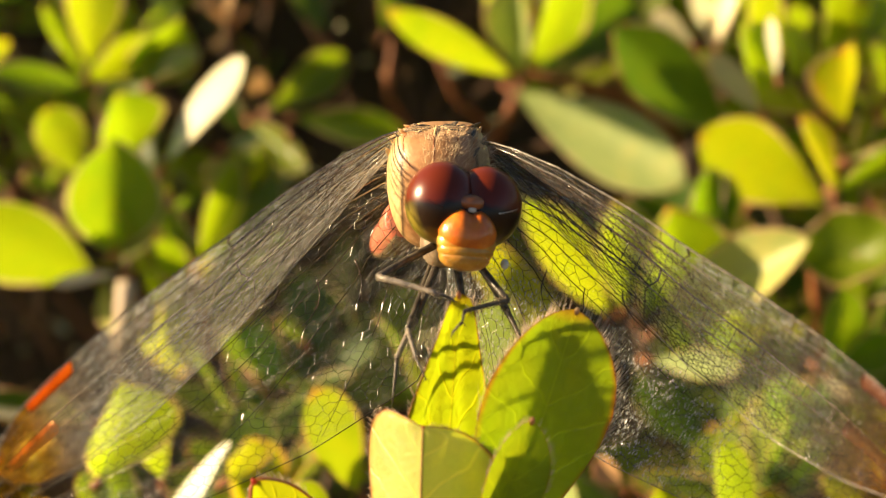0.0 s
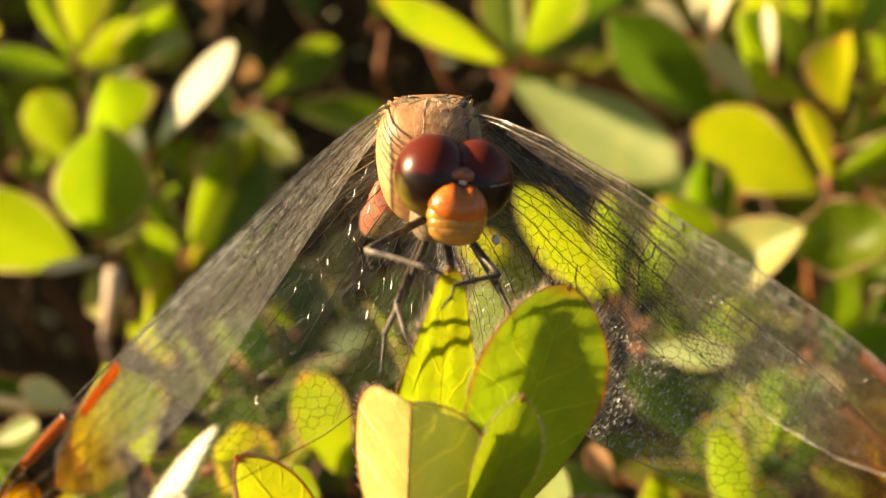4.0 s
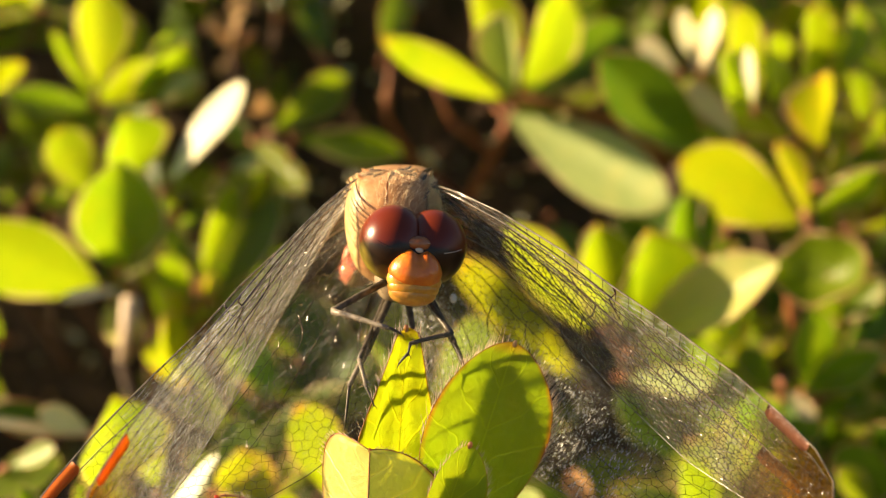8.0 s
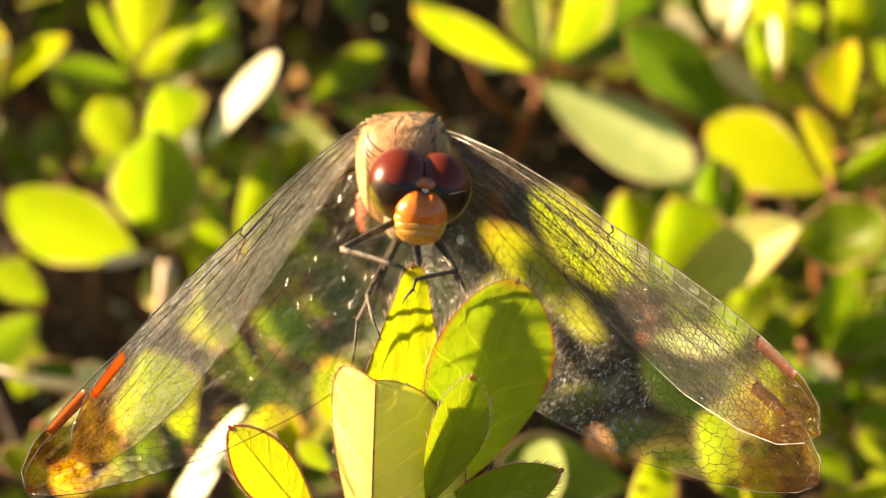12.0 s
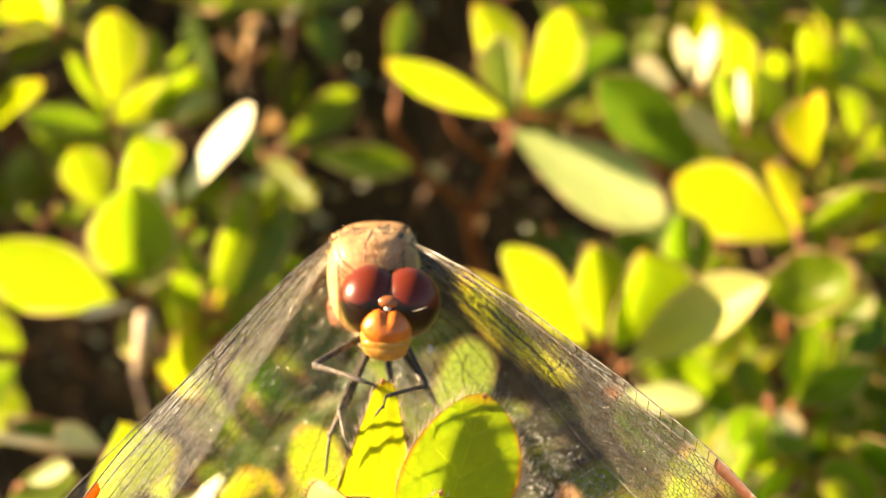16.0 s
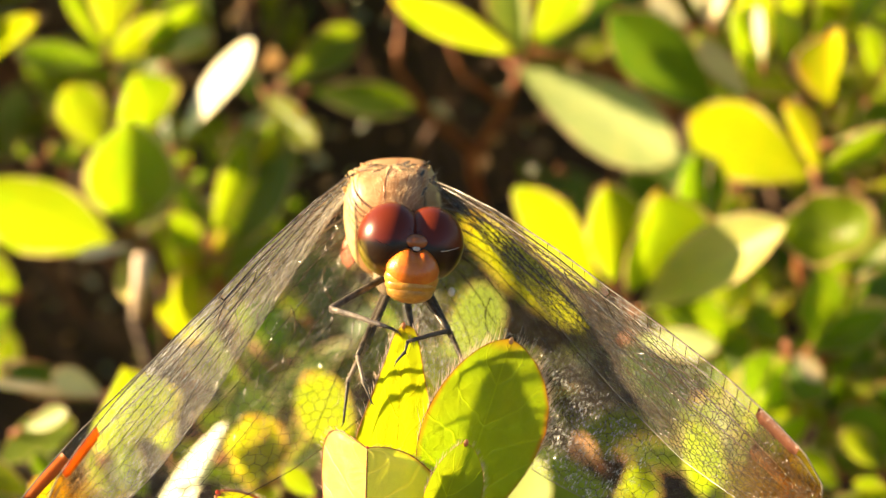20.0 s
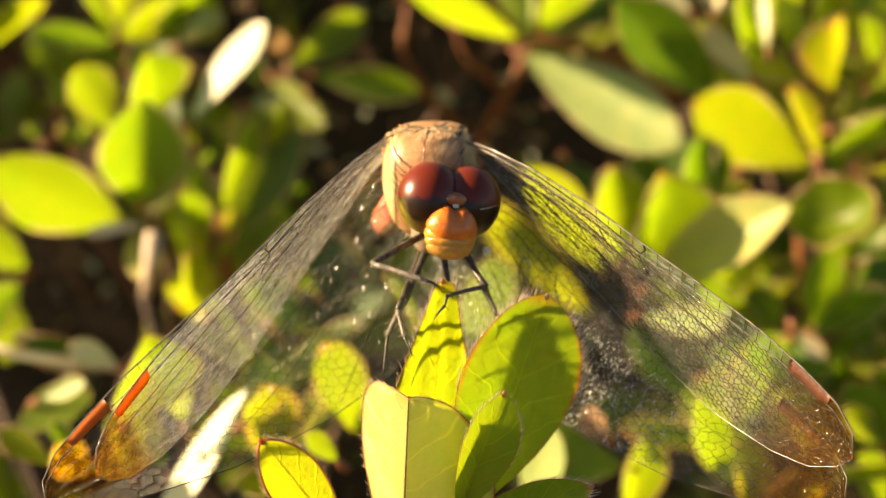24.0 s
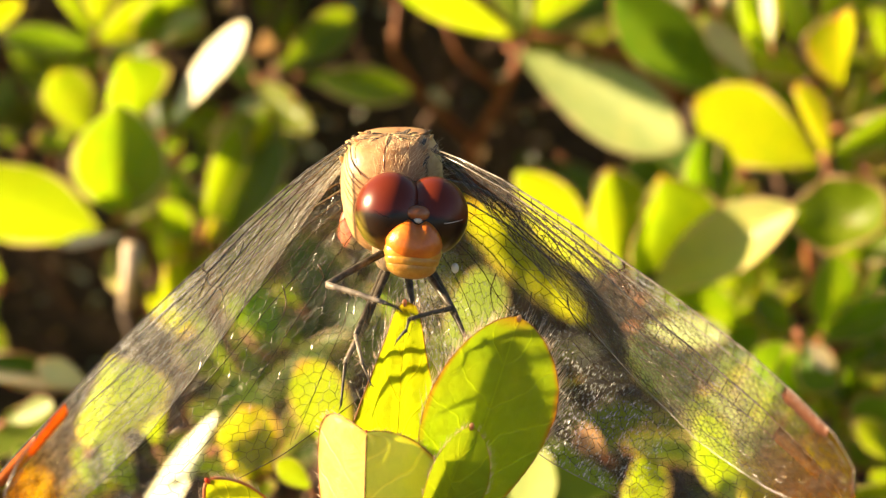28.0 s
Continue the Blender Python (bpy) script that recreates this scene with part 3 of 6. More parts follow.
leaf(sprig, (0.0478, 0.1129, 0.5731), (0.0481, 0.1095, 0.583), (0.64, -0.76, -0.09), 0.90, -0.5, 0.2, "o")
leaf(sprig, (0.04, 0.1198, 0.5767), (0.0369, 0.119, 0.5904), (0.73, -0.67, 0.15), 0.566, 0.2, 0.02, "y")
leaf(sprig, (0.0375, 0.1048, 0.5814), (0.0367, 0.1071, 0.588), (-0.64, -0.74, 0.20), 0.241, 0.04, 0.02, "w")
leaf(sprig, (0.0456, 0.1052, 0.5672), (0.0532, 0.101, 0.5734), (0.07, -0.87, -0.48), 0.513, 0.3, 0.12, "g")
leaf(sprig, (0.0475, 0.1259, 0.5782), (0.0474, 0.1302, 0.5881), (0.80, -0.58, 0.16), 1.07, 0.5, -0.1, "y")
leaf(sprig, (0.0358, 0.1364, 0.5763), (0.0337, 0.1389, 0.5837), (-0.59, -0.79, 0.13), 0.583, 0.04, 0.02, "w")
leaf(sprig, (0.0304, 0.1266, 0.5802), (0.0254, 0.1279, 0.5841), (-0.19, -0.97, 0.11), 0.482, 0.04, 0.02, "w")
leaf(sprig, (0.0519, 0.1262, 0.5791), (0.0542, 0.1297, 0.5889), (0.79, -0.61, 0.05), 0.781, 0.55, 0.02, "y")
leaf(sprig, (0.0504, 0.1045, 0.5654), (0.0552, 0.0994, 0.5678), (0.19, -0.54, -0.82), 0.92, 0.3, 0.25, "o")
leaf(sprig, (0.055, 0.1231, 0.5705), (0.0601, 0.125, 0.5774), (0.70, -0.70, -0.18), 0.933, 0.5, 0.12, "y")
leaf(sprig, (0.0485, 0.1113, 0.5686), (0.0498, 0.1144, 0.5757), (0.65, -0.75, 0.12), 0.492, 0.65, -0.1, "y")
leaf(sprig, (0.0517, 0.1179, 0.5715), (0.0531, 0.1141, 0.5769), (0.70, -0.54, -0.47), 0.502, 0.2, 0.08, "o")
leaf(sprig, (0.0381, 0.1377, 0.58), (0.0378, 0.1374, 0.5881), (0.74, -0.65, 0.19), 0.792, 0.55, 0.2, "y")
leaf(sprig, (0.0456, 0.1306, 0.5759), (0.0433, 0.1282, 0.5847), (0.74, -0.67, 0.03), 0.66, 0.3, 0.02, "y")
leaf(sprig, (0.0521, 0.1313, 0.5776), (0.0535, 0.1295, 0.5848), (0.76, -0.64, -0.07), 0.858, 0.5, 0.25, "y")
leaf(sprig, (0.0553, 0.1239, 0.5727), (0.0531, 0.1207, 0.5812), (0.73, -0.69, 0.06), 0.574, 0.65, 0.12, "y")
leaf(sprig, (0.0374, 0.1356, 0.574), (0.0312, 0.1315, 0.5767), (0.69, -0.62, 0.37), 0.479, 0.2, -0.1, "p")
leaf(sprig, (0.0467, 0.1054, 0.5709), (0.0531, 0.1017, 0.5744), (-0.56, -0.68, 0.48), 0.118, 0.55, 0.08, "p")
leaf(sprig, (0.0515, 0.1092, 0.563), (0.0497, 0.1095, 0.5651), (-0.37, -0.93, 0.05), 0.518, 0.3, 0.2, "t")
leaf(sprig, (0.0535, 0.1093, 0.5633), (0.0529, 0.11, 0.5652), (-0.58, -0.81, 0.11), 0.577, 0.5, 0.02, "t")
leaf(sprig, (0.0468, 0.1089, 0.5622), (0.0451, 0.1091, 0.5644), (-0.44, -0.90, 0.05), 0.428, 0.65, 0.25, "t")
leaf(sprig, (0.0512, 0.1117, 0.5759), (0.0506, 0.1109, 0.5812), (0.68, -0.73, 0.09), 0.354, 0.2, 0.12, "o")
leaf(sprig, (0.0303, 0.1361, 0.5755), (0.0281, 0.1379, 0.5792), (-0.32, -0.94, 0.14), 0.496, 0.55, -0.1, "p")
leaf(sprig, (0.0445, 0.1146, 0.5717), (0.0458, 0.1143, 0.5778), (0.61, -0.79, -0.11), 0.431, 0.3, 0.08, "y")
sprig = sprig_at((0.028, 0.108, 0.5289), "azalea sprig with pale and yellow-green leaves")
twig(sprig, [(0.028, 0.108, 0.5289), (0.0222, 0.0989, 0.5499), (0.0211, 0.0956, 0.5561)], 0.0011, 0.0006, BARK)
leaf(sprig, (0.0176, 0.0952, 0.5551), (0.0081, 0.0845, 0.5721), (0.66, -0.75, -0.01), 0.31, 0.3, 0.08, "y")
leaf(sprig, (0.0186, 0.1180, 0.5375), (0.0006, 0.1050, 0.5612), (0.62, -0.76, 0.15), 0.21, 0.2, 0.0, "e", "long yellow-green leaf with a dull red tip")
leaf(sprig, (0.0211, 0.0931, 0.5555), (0.0238, 0.0894, 0.5703), (0.61, -0.75, -0.28), 0.959, 0.65, 0.02, "y")
leaf(sprig, (0.0195, 0.0974, 0.5551), (0.019, 0.0948, 0.5686), (0.34, -0.94, 0.04), 0.583, 0.5, 0.15, "y")
leaf(sprig, (0.0291, 0.1017, 0.5577), (0.03, 0.0996, 0.5712), (0.31, -0.95, -0.05), 0.486, 0.55, 0.12, "g")
leaf(sprig, (0.0319, 0.0994, 0.5605), (0.0295, 0.1017, 0.5706), (0.52, -0.82, 0.21), 0.266, 0.3, -0.1, "y")
leaf(sprig, (0.0223, 0.0925, 0.5539), (0.0368, 0.0823, 0.5692), (-0.70, -0.61, 0.37), 0.342, 0.5, 0.08, "p")
leaf(sprig, (0.0357, 0.1027, 0.545), (0.0263, 0.0922, 0.5539), (0.60, -0.80, 0.04), 0.414, 0.65, 0.2, "g")
leaf(sprig, (0.0207, 0.0789, 0.5563), (0.0297, 0.0737, 0.5577), (-0.48, -0.73, 0.49), 0.337, 0.2, 0.02, "p")
leaf(sprig, (0.0349, 0.1052, 0.5519), (0.0296, 0.099, 0.543), (0.14, -0.95, 0.26), 0.373, 0.55, 0.25, "d")
leaf(sprig, (0.0145, 0.1296, 0.5577), (0.0194, 0.1266, 0.5521), (0.07, -0.92, 0.39), 0.462, 0.3, 0.12, "d")
leaf(sprig, (0.0363, 0.1141, 0.561), (0.0291, 0.1066, 0.5529), (0.59, -0.74, 0.32), 0.521, 0.5, -0.1, "g")
leaf(sprig, (0.0306, 0.101, 0.5587), (0.0322, 0.1002, 0.5705), (0.69, -0.72, -0.06), 0.341, 0.65, 0.08, "y")
leaf(sprig, (0.028, 0.1032, 0.5587), (0.0285, 0.1022, 0.5661), (-0.02, -1.00, 0.06), 0.368, 0.2, 0.2, "d")
leaf(sprig, (0.0174, 0.1032, 0.5587), (0.0186, 0.1016, 0.5667), (-0.76, -0.65, 0.00), 0.335, 0.55, 0.02, "p")
leaf(sprig, (0.0216, 0.0978, 0.5624), (0.025, 0.0944, 0.5671), (0.57, -0.62, -0.54), 0.711, 0.3, 0.25, "o")
leaf(sprig, (0.0146, 0.1059, 0.5539), (0.014, 0.1072, 0.5589), (0.41, -0.83, 0.37), 0.405, 0.5, 0.12, "g")
sprig = sprig_at((0.0524, 0.108, 0.529), "azalea sprig with a cupped red-edged leaf")
twig(sprig, [(0.0524, 0.108, 0.529), (0.0450, 0.1050, 0.5482), (0.0435, 0.1050, 0.5570), (0.0440, 0.1000, 0.5610)], 0.0011, 0.0006, RED_BARK)
cupped_leaf(sprig, (0.0447, 0.0940, 0.5640), (-0.50, -0.66, 0.56), 0.0056, 0.0034)
leaf(sprig, (0.044, 0.0929, 0.5488), (0.0449, 0.089, 0.5593), (0.46, -0.88, -0.12), 0.617, 0.2, 0.25, "g")
leaf(sprig, (0.0434, 0.0927, 0.5481), (0.0507, 0.0855, 0.5562), (-0.67, -0.72, 0.16), 0.345, 0.55, 0.12, "g")
leaf(sprig, (0.0408, 0.0855, 0.5438), (0.0337, 0.0837, 0.5517), (0.48, -0.87, 0.11), 0.609, 0.3, -0.1, "g")
leaf(sprig, (0.0396, 0.0847, 0.5509), (0.0422, 0.0763, 0.5503), (-0.77, -0.36, 0.52), 0.589, 0.5, 0.08, "d")
leaf(sprig, (0.0519, 0.0863, 0.5461), (0.0454, 0.0781, 0.5432), (0.64, -0.77, 0.04), 0.544, 0.65, 0.2, "y")
leaf(sprig, (0.0387, 0.0585, 0.5461), (0.0455, 0.0546, 0.5511), (0.07, -0.76, -0.65), 0.62, 0.2, 0.02, "y")
leaf(sprig, (0.0502, 0.1037, 0.5478), (0.0573, 0.1042, 0.5564), (0.25, -0.96, 0.15), 0.485, 0.55, 0.25, "d")
leaf(sprig, (0.0443, 0.08, 0.5441), (0.0419, 0.0788, 0.5414), (0.50, -0.84, -0.22), 0.778, 0.3, 0.12, "o")
leaf(sprig, (0.0496, 0.0908, 0.543), (0.055, 0.0926, 0.5464), (0.26, -0.96, -0.09), 0.528, 0.5, -0.1, "y")
leaf(sprig, (0.04, 0.0893, 0.539), (0.0469, 0.0902, 0.5431), (0.14, -0.98, 0.12), 0.381, 0.65, 0.08, "g")
leaf(sprig, (0.0357, 0.1047, 0.5505), (0.0417, 0.1013, 0.5457), (0.10, -0.90, 0.43), 0.465, 0.2, 0.2, "g")
leaf(sprig, (0.0382, 0.1059, 0.554), (0.0312, 0.0991, 0.551), (0.65, -0.75, 0.14), 0.525, 0.55, 0.02, "g")
leaf(sprig, (0.0501, 0.1054, 0.5526), (0.053, 0.1008, 0.5593), (-0.71, -0.69, 0.12), 0.518, 0.3, 0.25, "g")
leaf(sprig, (0.0315, 0.0954, 0.5402), (0.037, 0.0914, 0.5463), (0.21, -0.81, -0.54), 0.649, 0.5, 0.12, "y")
leaf(sprig, (0.0448, 0.0918, 0.5456), (0.0508, 0.0917, 0.5499), (0.07, -0.96, -0.28), 0.495, 0.65, -0.1, "g")
leaf(sprig, (0.0364, 0.0789, 0.5409), (0.0412, 0.0784, 0.5468), (0.42, -0.85, -0.31), 0.638, 0.2, 0.08, "y")
leaf(sprig, (0.0433, 0.0684, 0.5426), (0.0381, 0.0667, 0.5483), (0.33, -0.89, 0.31), 0.47, 0.55, 0.2, "y")
leaf(sprig, (0.0491, 0.0738, 0.5423), (0.0442, 0.0734, 0.5476), (0.40, -0.85, 0.33), 0.481, 0.3, 0.02, "y")
leaf(sprig, (0.0371, 0.1037, 0.5478), (0.0362, 0.1025, 0.5543), (0.53, -0.84, 0.16), 0.519, 0.5, 0.25, "y")
leaf(sprig, (0.041, 0.0893, 0.545), (0.0441, 0.087, 0.545), (-0.50, -0.72, 0.47), 0.461, 0.04, 0.02, "w")
leaf(sprig, (0.0384, 0.0750, 0.5564), (0.0415, 0.0740, 0.5533), (-0.56, -0.60, 0.57), 0.42, 0.04, 0.02, "w", "small leaf gleaming in the sun")
leaf(sprig, (0.0476, 0.0883, 0.5424), (0.05, 0.0873, 0.5449), (-0.76, -0.55, 0.35), 0.472, 0.2, -0.1, "t")
leaf(sprig, (0.0427, 0.0788, 0.5407), (0.043, 0.0797, 0.5436), (0.72, -0.66, 0.21), 0.662, 0.55, 0.08, "y")
leaf(sprig, (0.0366, 0.0969, 0.5445), (0.0373, 0.0975, 0.5474), (0.72, -0.67, 0.18), 0.667, 0.3, 0.2, "y")
leaf(sprig, (0.0355, 0.1041, 0.5489), (0.0363, 0.1052, 0.552), (0.72, -0.69, 0.09), 0.541, 0.5, 0.02, "y")
leaf(sprig, (0.039, 0.1052, 0.552), (0.0418, 0.1048, 0.5525), (0.11, -0.98, -0.16), 0.532, 0.65, 0.25, "y")
leaf(sprig, (0.0335, 0.1027, 0.545), (0.0277, 0.103, 0.548), (0.01, -0.93, 0.36), 0.368, 0.2, 0.12, "d")
leaf(sprig, (0.0469, 0.1056, 0.5469), (0.0427, 0.1067, 0.5538), (0.31, -0.93, 0.22), 0.423, 0.55, -0.1, "g")
leaf(sprig, (0.0535, 0.097, 0.5446), (0.0492, 0.0976, 0.5475), (0.07, -0.90, 0.43), 0.463, 0.3, 0.08, "g")
sprig = sprig_at((-0.0034, 0.064, 0.5302), "low azalea leaves behind the perch")
twig(sprig, [(-0.0034, 0.064, 0.5302), (-0.006, 0.061, 0.5440), (-0.0096, 0.057, 0.5525)], 0.0011, 0.0006, BARK)
leaf(sprig, (-0.0098, 0.055, 0.5525), (-0.0137, 0.052, 0.5650), (0.66, -0.74, -0.10), 0.46, 0.05, 0.04, "e", "yellow leaf with a red-orange tip")
leaf(sprig, (0.0011, 0.0674, 0.5555), (0.0046, 0.0647, 0.5683), (0.61, -0.78, -0.14), 0.616, 0.1, 0.2, "p")
leaf(sprig, (0.0177, 0.0580, 0.5480), (0.0034, 0.0560, 0.5511), (-0.20, -0.70, 0.68), 0.60, 0.15, 0.05, "g", "smooth grey-green leaf")
leaf(sprig, (0.0064, 0.0470, 0.5498), (0.0094, 0.0450, 0.5592), (-0.55, -0.76, 0.35), 0.56, 0.10, 0.02, "p", "pale leaf in the sun")
leaf(sprig, (0.0178, 0.060, 0.5390), (0.0203, 0.058, 0.5513), (0.65, -0.70, -0.30), 0.60, 0.45, 0.12, "y")
leaf(sprig, (0.0300, 0.060, 0.5440), (0.0236, 0.058, 0.5570), (0.65, -0.75, 0.12), 0.40, 0.3, -0.1, "y")
leaf(sprig, (0.0325, 0.060, 0.5400), (0.0300, 0.056, 0.5520), (0.62, -0.79, 0.05), 0.42, 0.5, 0.08, "o")
leaf(sprig, (0.0159, 0.0601, 0.5506), (0.0134, 0.0604, 0.5535), (-0.25, -0.96, 0.14), 0.679, 0.65, 0.2, "t")
leaf(sprig, (-0.0109, 0.0312, 0.5632), (-0.0136, 0.0302, 0.5666), (0.52, -0.83, 0.18), 0.482, 0.2, 0.02, "y")
sprig = sprig_at((-0.0263, 0.066, 0.5353), "low azalea shoot with a leaf coloured white for sun glare")
twig(sprig, [(-0.0263, 0.066, 0.5353), (-0.0264, 0.063, 0.5400), (-0.0285, 0.060, 0.5440)], 0.0011, 0.0006, BARK)
leaf(sprig, (-0.0223, 0.0529, 0.5553), (-0.0193, 0.0521, 0.5599), (0.54, -0.75, -0.38), 0.89, 0.3, 0.08, "o")
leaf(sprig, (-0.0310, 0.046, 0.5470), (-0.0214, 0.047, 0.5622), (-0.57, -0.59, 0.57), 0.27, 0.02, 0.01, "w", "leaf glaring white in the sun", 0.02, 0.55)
leaf(sprig, (-0.0200, 0.060, 0.5460), (-0.0208, 0.058, 0.5570), (0.66, -0.74, -0.10), 0.62, 0.3, 0.05, "o")
leaf(sprig, (-0.0331, 0.0464, 0.5589), (-0.0303, 0.0445, 0.5694), (0.70, -0.65, -0.28), 0.975, 0.65, 0.02, "y")
leaf(sprig, (-0.0337, 0.0494, 0.5517), (-0.0357, 0.0508, 0.5574), (0.44, -0.77, 0.46), 0.52, 0.55, 0.12, "g")
leaf(sprig, (-0.0384, 0.0491, 0.5512), (-0.0409, 0.0459, 0.5566), (0.73, -0.66, -0.17), 0.621, 0.3, -0.1, "o")
leaf(sprig, (-0.0306, 0.0513, 0.5509), (-0.0349, 0.0514, 0.5589), (0.56, -0.72, 0.40), 0.461, 0.5, 0.08, "y")
leaf(sprig, (-0.0405, 0.0547, 0.5481), (-0.033, 0.0516, 0.5545), (0.45, -0.69, -0.56), 0.729, 0.65, 0.2, "y")
leaf(sprig, (-0.0299, 0.0604, 0.5515), (-0.0312, 0.0588, 0.5597), (0.73, -0.68, 0.00), 0.524, 0.2, 0.02, "y")
leaf(sprig, (-0.0223, 0.0827, 0.5513), (-0.0246, 0.0828, 0.5539), (-0.32, -0.94, 0.09), 0.501, 0.55, 0.25, "t")
leaf(sprig, (-0.0176, 0.0845, 0.5564), (-0.0202, 0.0851, 0.5592), (0.34, -0.71, 0.62), 0.628, 0.3, 0.12, "y")
sprig = sprig_at((-0.055, 0.0727, 0.5547), "azalea twig with half-dry leaves")
twig(sprig, [(-0.055, 0.0727, 0.5547), (-0.0511, 0.0724, 0.5537), (-0.0447, 0.0719, 0.5523), (-0.0389, 0.0718, 0.5522)], 0.0005, 0.0003, DRY_BARK)
leaf(sprig, (-0.0389, 0.0701, 0.5534), (-0.0441, 0.0690, 0.5565), (-0.56, -0.60, 0.57), 0.50, 0.1, 0.02, "w", "dry leaf coloured near white for its gleam in the sun")
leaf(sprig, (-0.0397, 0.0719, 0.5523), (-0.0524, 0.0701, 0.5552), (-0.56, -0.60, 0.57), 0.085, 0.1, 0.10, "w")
leaf(sprig, (-0.0402, 0.0757, 0.5505), (-0.0516, 0.0764, 0.5532), (0.00, -0.94, 0.34), 0.331, 0.65, 0.02, "d")
leaf(sprig, (-0.0446, 0.0768, 0.5505), (-0.0526, 0.0758, 0.5538), (-0.00, -0.94, 0.34), 0.368, 0.2, 0.25, "d")
leaf(sprig, (-0.0489, 0.0597, 0.5494), (-0.0419, 0.066, 0.5535), (-0.13, -0.28, 0.95), 0.666, 0.1, 0.12, "g")
leaf(sprig, (-0.0463, 0.0631, 0.5527), (-0.0406, 0.0623, 0.5551), (-0.45, -0.67, 0.59), 0.417, 0.3, -0.1, "p")
leaf(sprig, (-0.0418, 0.0495, 0.5522), (-0.0475, 0.0503, 0.5557), (0.07, -0.89, 0.44), 0.464, 0.5, 0.08, "y")
leaf(sprig, (-0.0408, 0.0545, 0.5506), (-0.043, 0.0551, 0.5544), (0.25, -0.84, 0.48), 0.482, 0.65, 0.2, "g")
sprig = sprig_at((0.0337, 0.1400, 0.5776), "azalea shoot with leaves coloured near white for their gleam")
leaf(sprig, (0.0328, 0.1350, 0.5800), (0.0318, 0.1350, 0.5867), (-0.56, -0.62, 0.55), 0.42, 0.05, 0.02, "w")
leaf(sprig, (0.0345, 0.1320, 0.5791), (0.0361, 0.1320, 0.5875), (-0.56, -0.60, 0.57), 0.36, 0.05, 0.02, "w")
sprig = sprig_at((0.0425, 0.0620, 0.5384), "low azalea shoot with yellow-green leaves")
leaf(sprig, (0.0467, 0.0600, 0.5421), (0.0430, 0.0580, 0.5497), (0.60, -0.78, 0.15), 0.60, 0.3, 0.08, "y")
leaf(sprig, (0.0371, 0.0600, 0.5410), (0.0390, 0.0580, 0.5480), (0.62, -0.77, 0.10), 0.55, 0.3, 0.08, "o")
sprig = sprig_at((0.0030, 0.1750, 0.5300), "forked red-brown twigs with few leaves")
twig(sprig, [(0.0030, 0.1750, 0.5300), (0.0010, 0.1620, 0.5480), (0.0060, 0.1480, 0.5620), (0.0090, 0.1380, 0.5720)], 0.0011, 0.0007, RED_BARK)
twig(sprig, [(0.0015, 0.1600, 0.5500), (-0.0060, 0.1520, 0.5600), (-0.0100, 0.1480, 0.5680), (-0.0090, 0.1470, 0.5760)], 0.0008, 0.0004, RED_BARK)
twig(sprig, [(0.0060, 0.1480, 0.5620), (0.0000, 0.1440, 0.5680), (-0.0030, 0.1430, 0.5750)], 0.0006, 0.0003, RED_BARK)
twig(sprig, [(0.0040, 0.1540, 0.5560), (0.0140, 0.1500, 0.5600), (0.0200, 0.1460, 0.5670)], 0.0007, 0.0004, BARK)
sprig = sprig_at((-0.0330, 0.1180, 0.5400), "azalea shoot with olive and orange-tinged leaves")
twig(sprig, [(-0.0330, 0.1180, 0.5400), (-0.0332, 0.1160, 0.5480), (-0.0338, 0.1140, 0.5530)], 0.0010, 0.0006, RED_BARK)
leaf(sprig, (-0.0330, 0.1130, 0.5550), (-0.0272, 0.1110, 0.5690), (0.52, -0.84, 0.16), 0.32, 0.4, 0.10, "g")
leaf(sprig, (-0.0318, 0.1150, 0.5510), (-0.0240, 0.1140, 0.5680), (0.05, -0.98, 0.18), 0.46, 0.35, 0.12, "d", "broad deep green leaf")
leaf(sprig, (-0.0276, 0.1170, 0.5612), (-0.0236, 0.1125, 0.5700), (0.60, -0.79, 0.10), 0.26, 0.2, 0.05, "y")
leaf(sprig, (-0.0283, 0.1120, 0.5711), (-0.0243, 0.1120, 0.5722), (-0.56, -0.60, 0.57), 0.42, 0.05, 0.02, "p")
leaf(sprig, (-0.0229, 0.1335, 0.5650), (-0.0216, 0.1345, 0.5592), (-0.56, -0.60, 0.57), 0.36, 0.05, 0.02, "w", "leaf tip gleaming in the sun")
leaf(sprig, (-0.0345, 0.1120, 0.5520), (-0.0372, 0.1080, 0.5600), (0.60, -0.78, 0.16), 0.50, 0.4, 0.08, "y")
leaf(sprig, (-0.0352, 0.1110, 0.5500), (-0.0362, 0.1070, 0.5555), (0.66, -0.74, 0.05), 0.44, 0.5, 0.05, "o")
leaf(sprig, (-0.0335, 0.1110, 0.5490), (-0.0318, 0.1060, 0.5540), (0.62, -0.76, 0.10), 0.40, 0.4, 0.05, "o")
leaf(sprig, (-0.0362, 0.1120, 0.5440), (-0.0395, 0.1060, 0.5480), (0.60, -0.76, 0.20), 0.60, 0.3, 0.05, "y")
sprig = sprig_at((-0.0421, 0.1045, 0.5473), "short dry pale twig below the leaves")
twig(sprig, [(-0.0421, 0.1045, 0.5473), (-0.0413, 0.1040, 0.5514), (-0.0405, 0.1035, 0.5560)], 0.0009, 0.0012, DRY_BARK)
# leaves, twigs and litter deeper in the bush
rnd = random.Random(11)


# gaps between the shoots that run back and down into the bush: x from, to, z from, to, drift of x with depth
HOLLOWS = ((-0.070, -0.043, 0.523, 0.549, -0.30), (-0.028, 0.009, 0.556, 0.592, -0.05), (0.009, 0.030, 0.512, 0.537, 0.10), (-0.032, -0.014, 0.525, 0.548, -0.12))


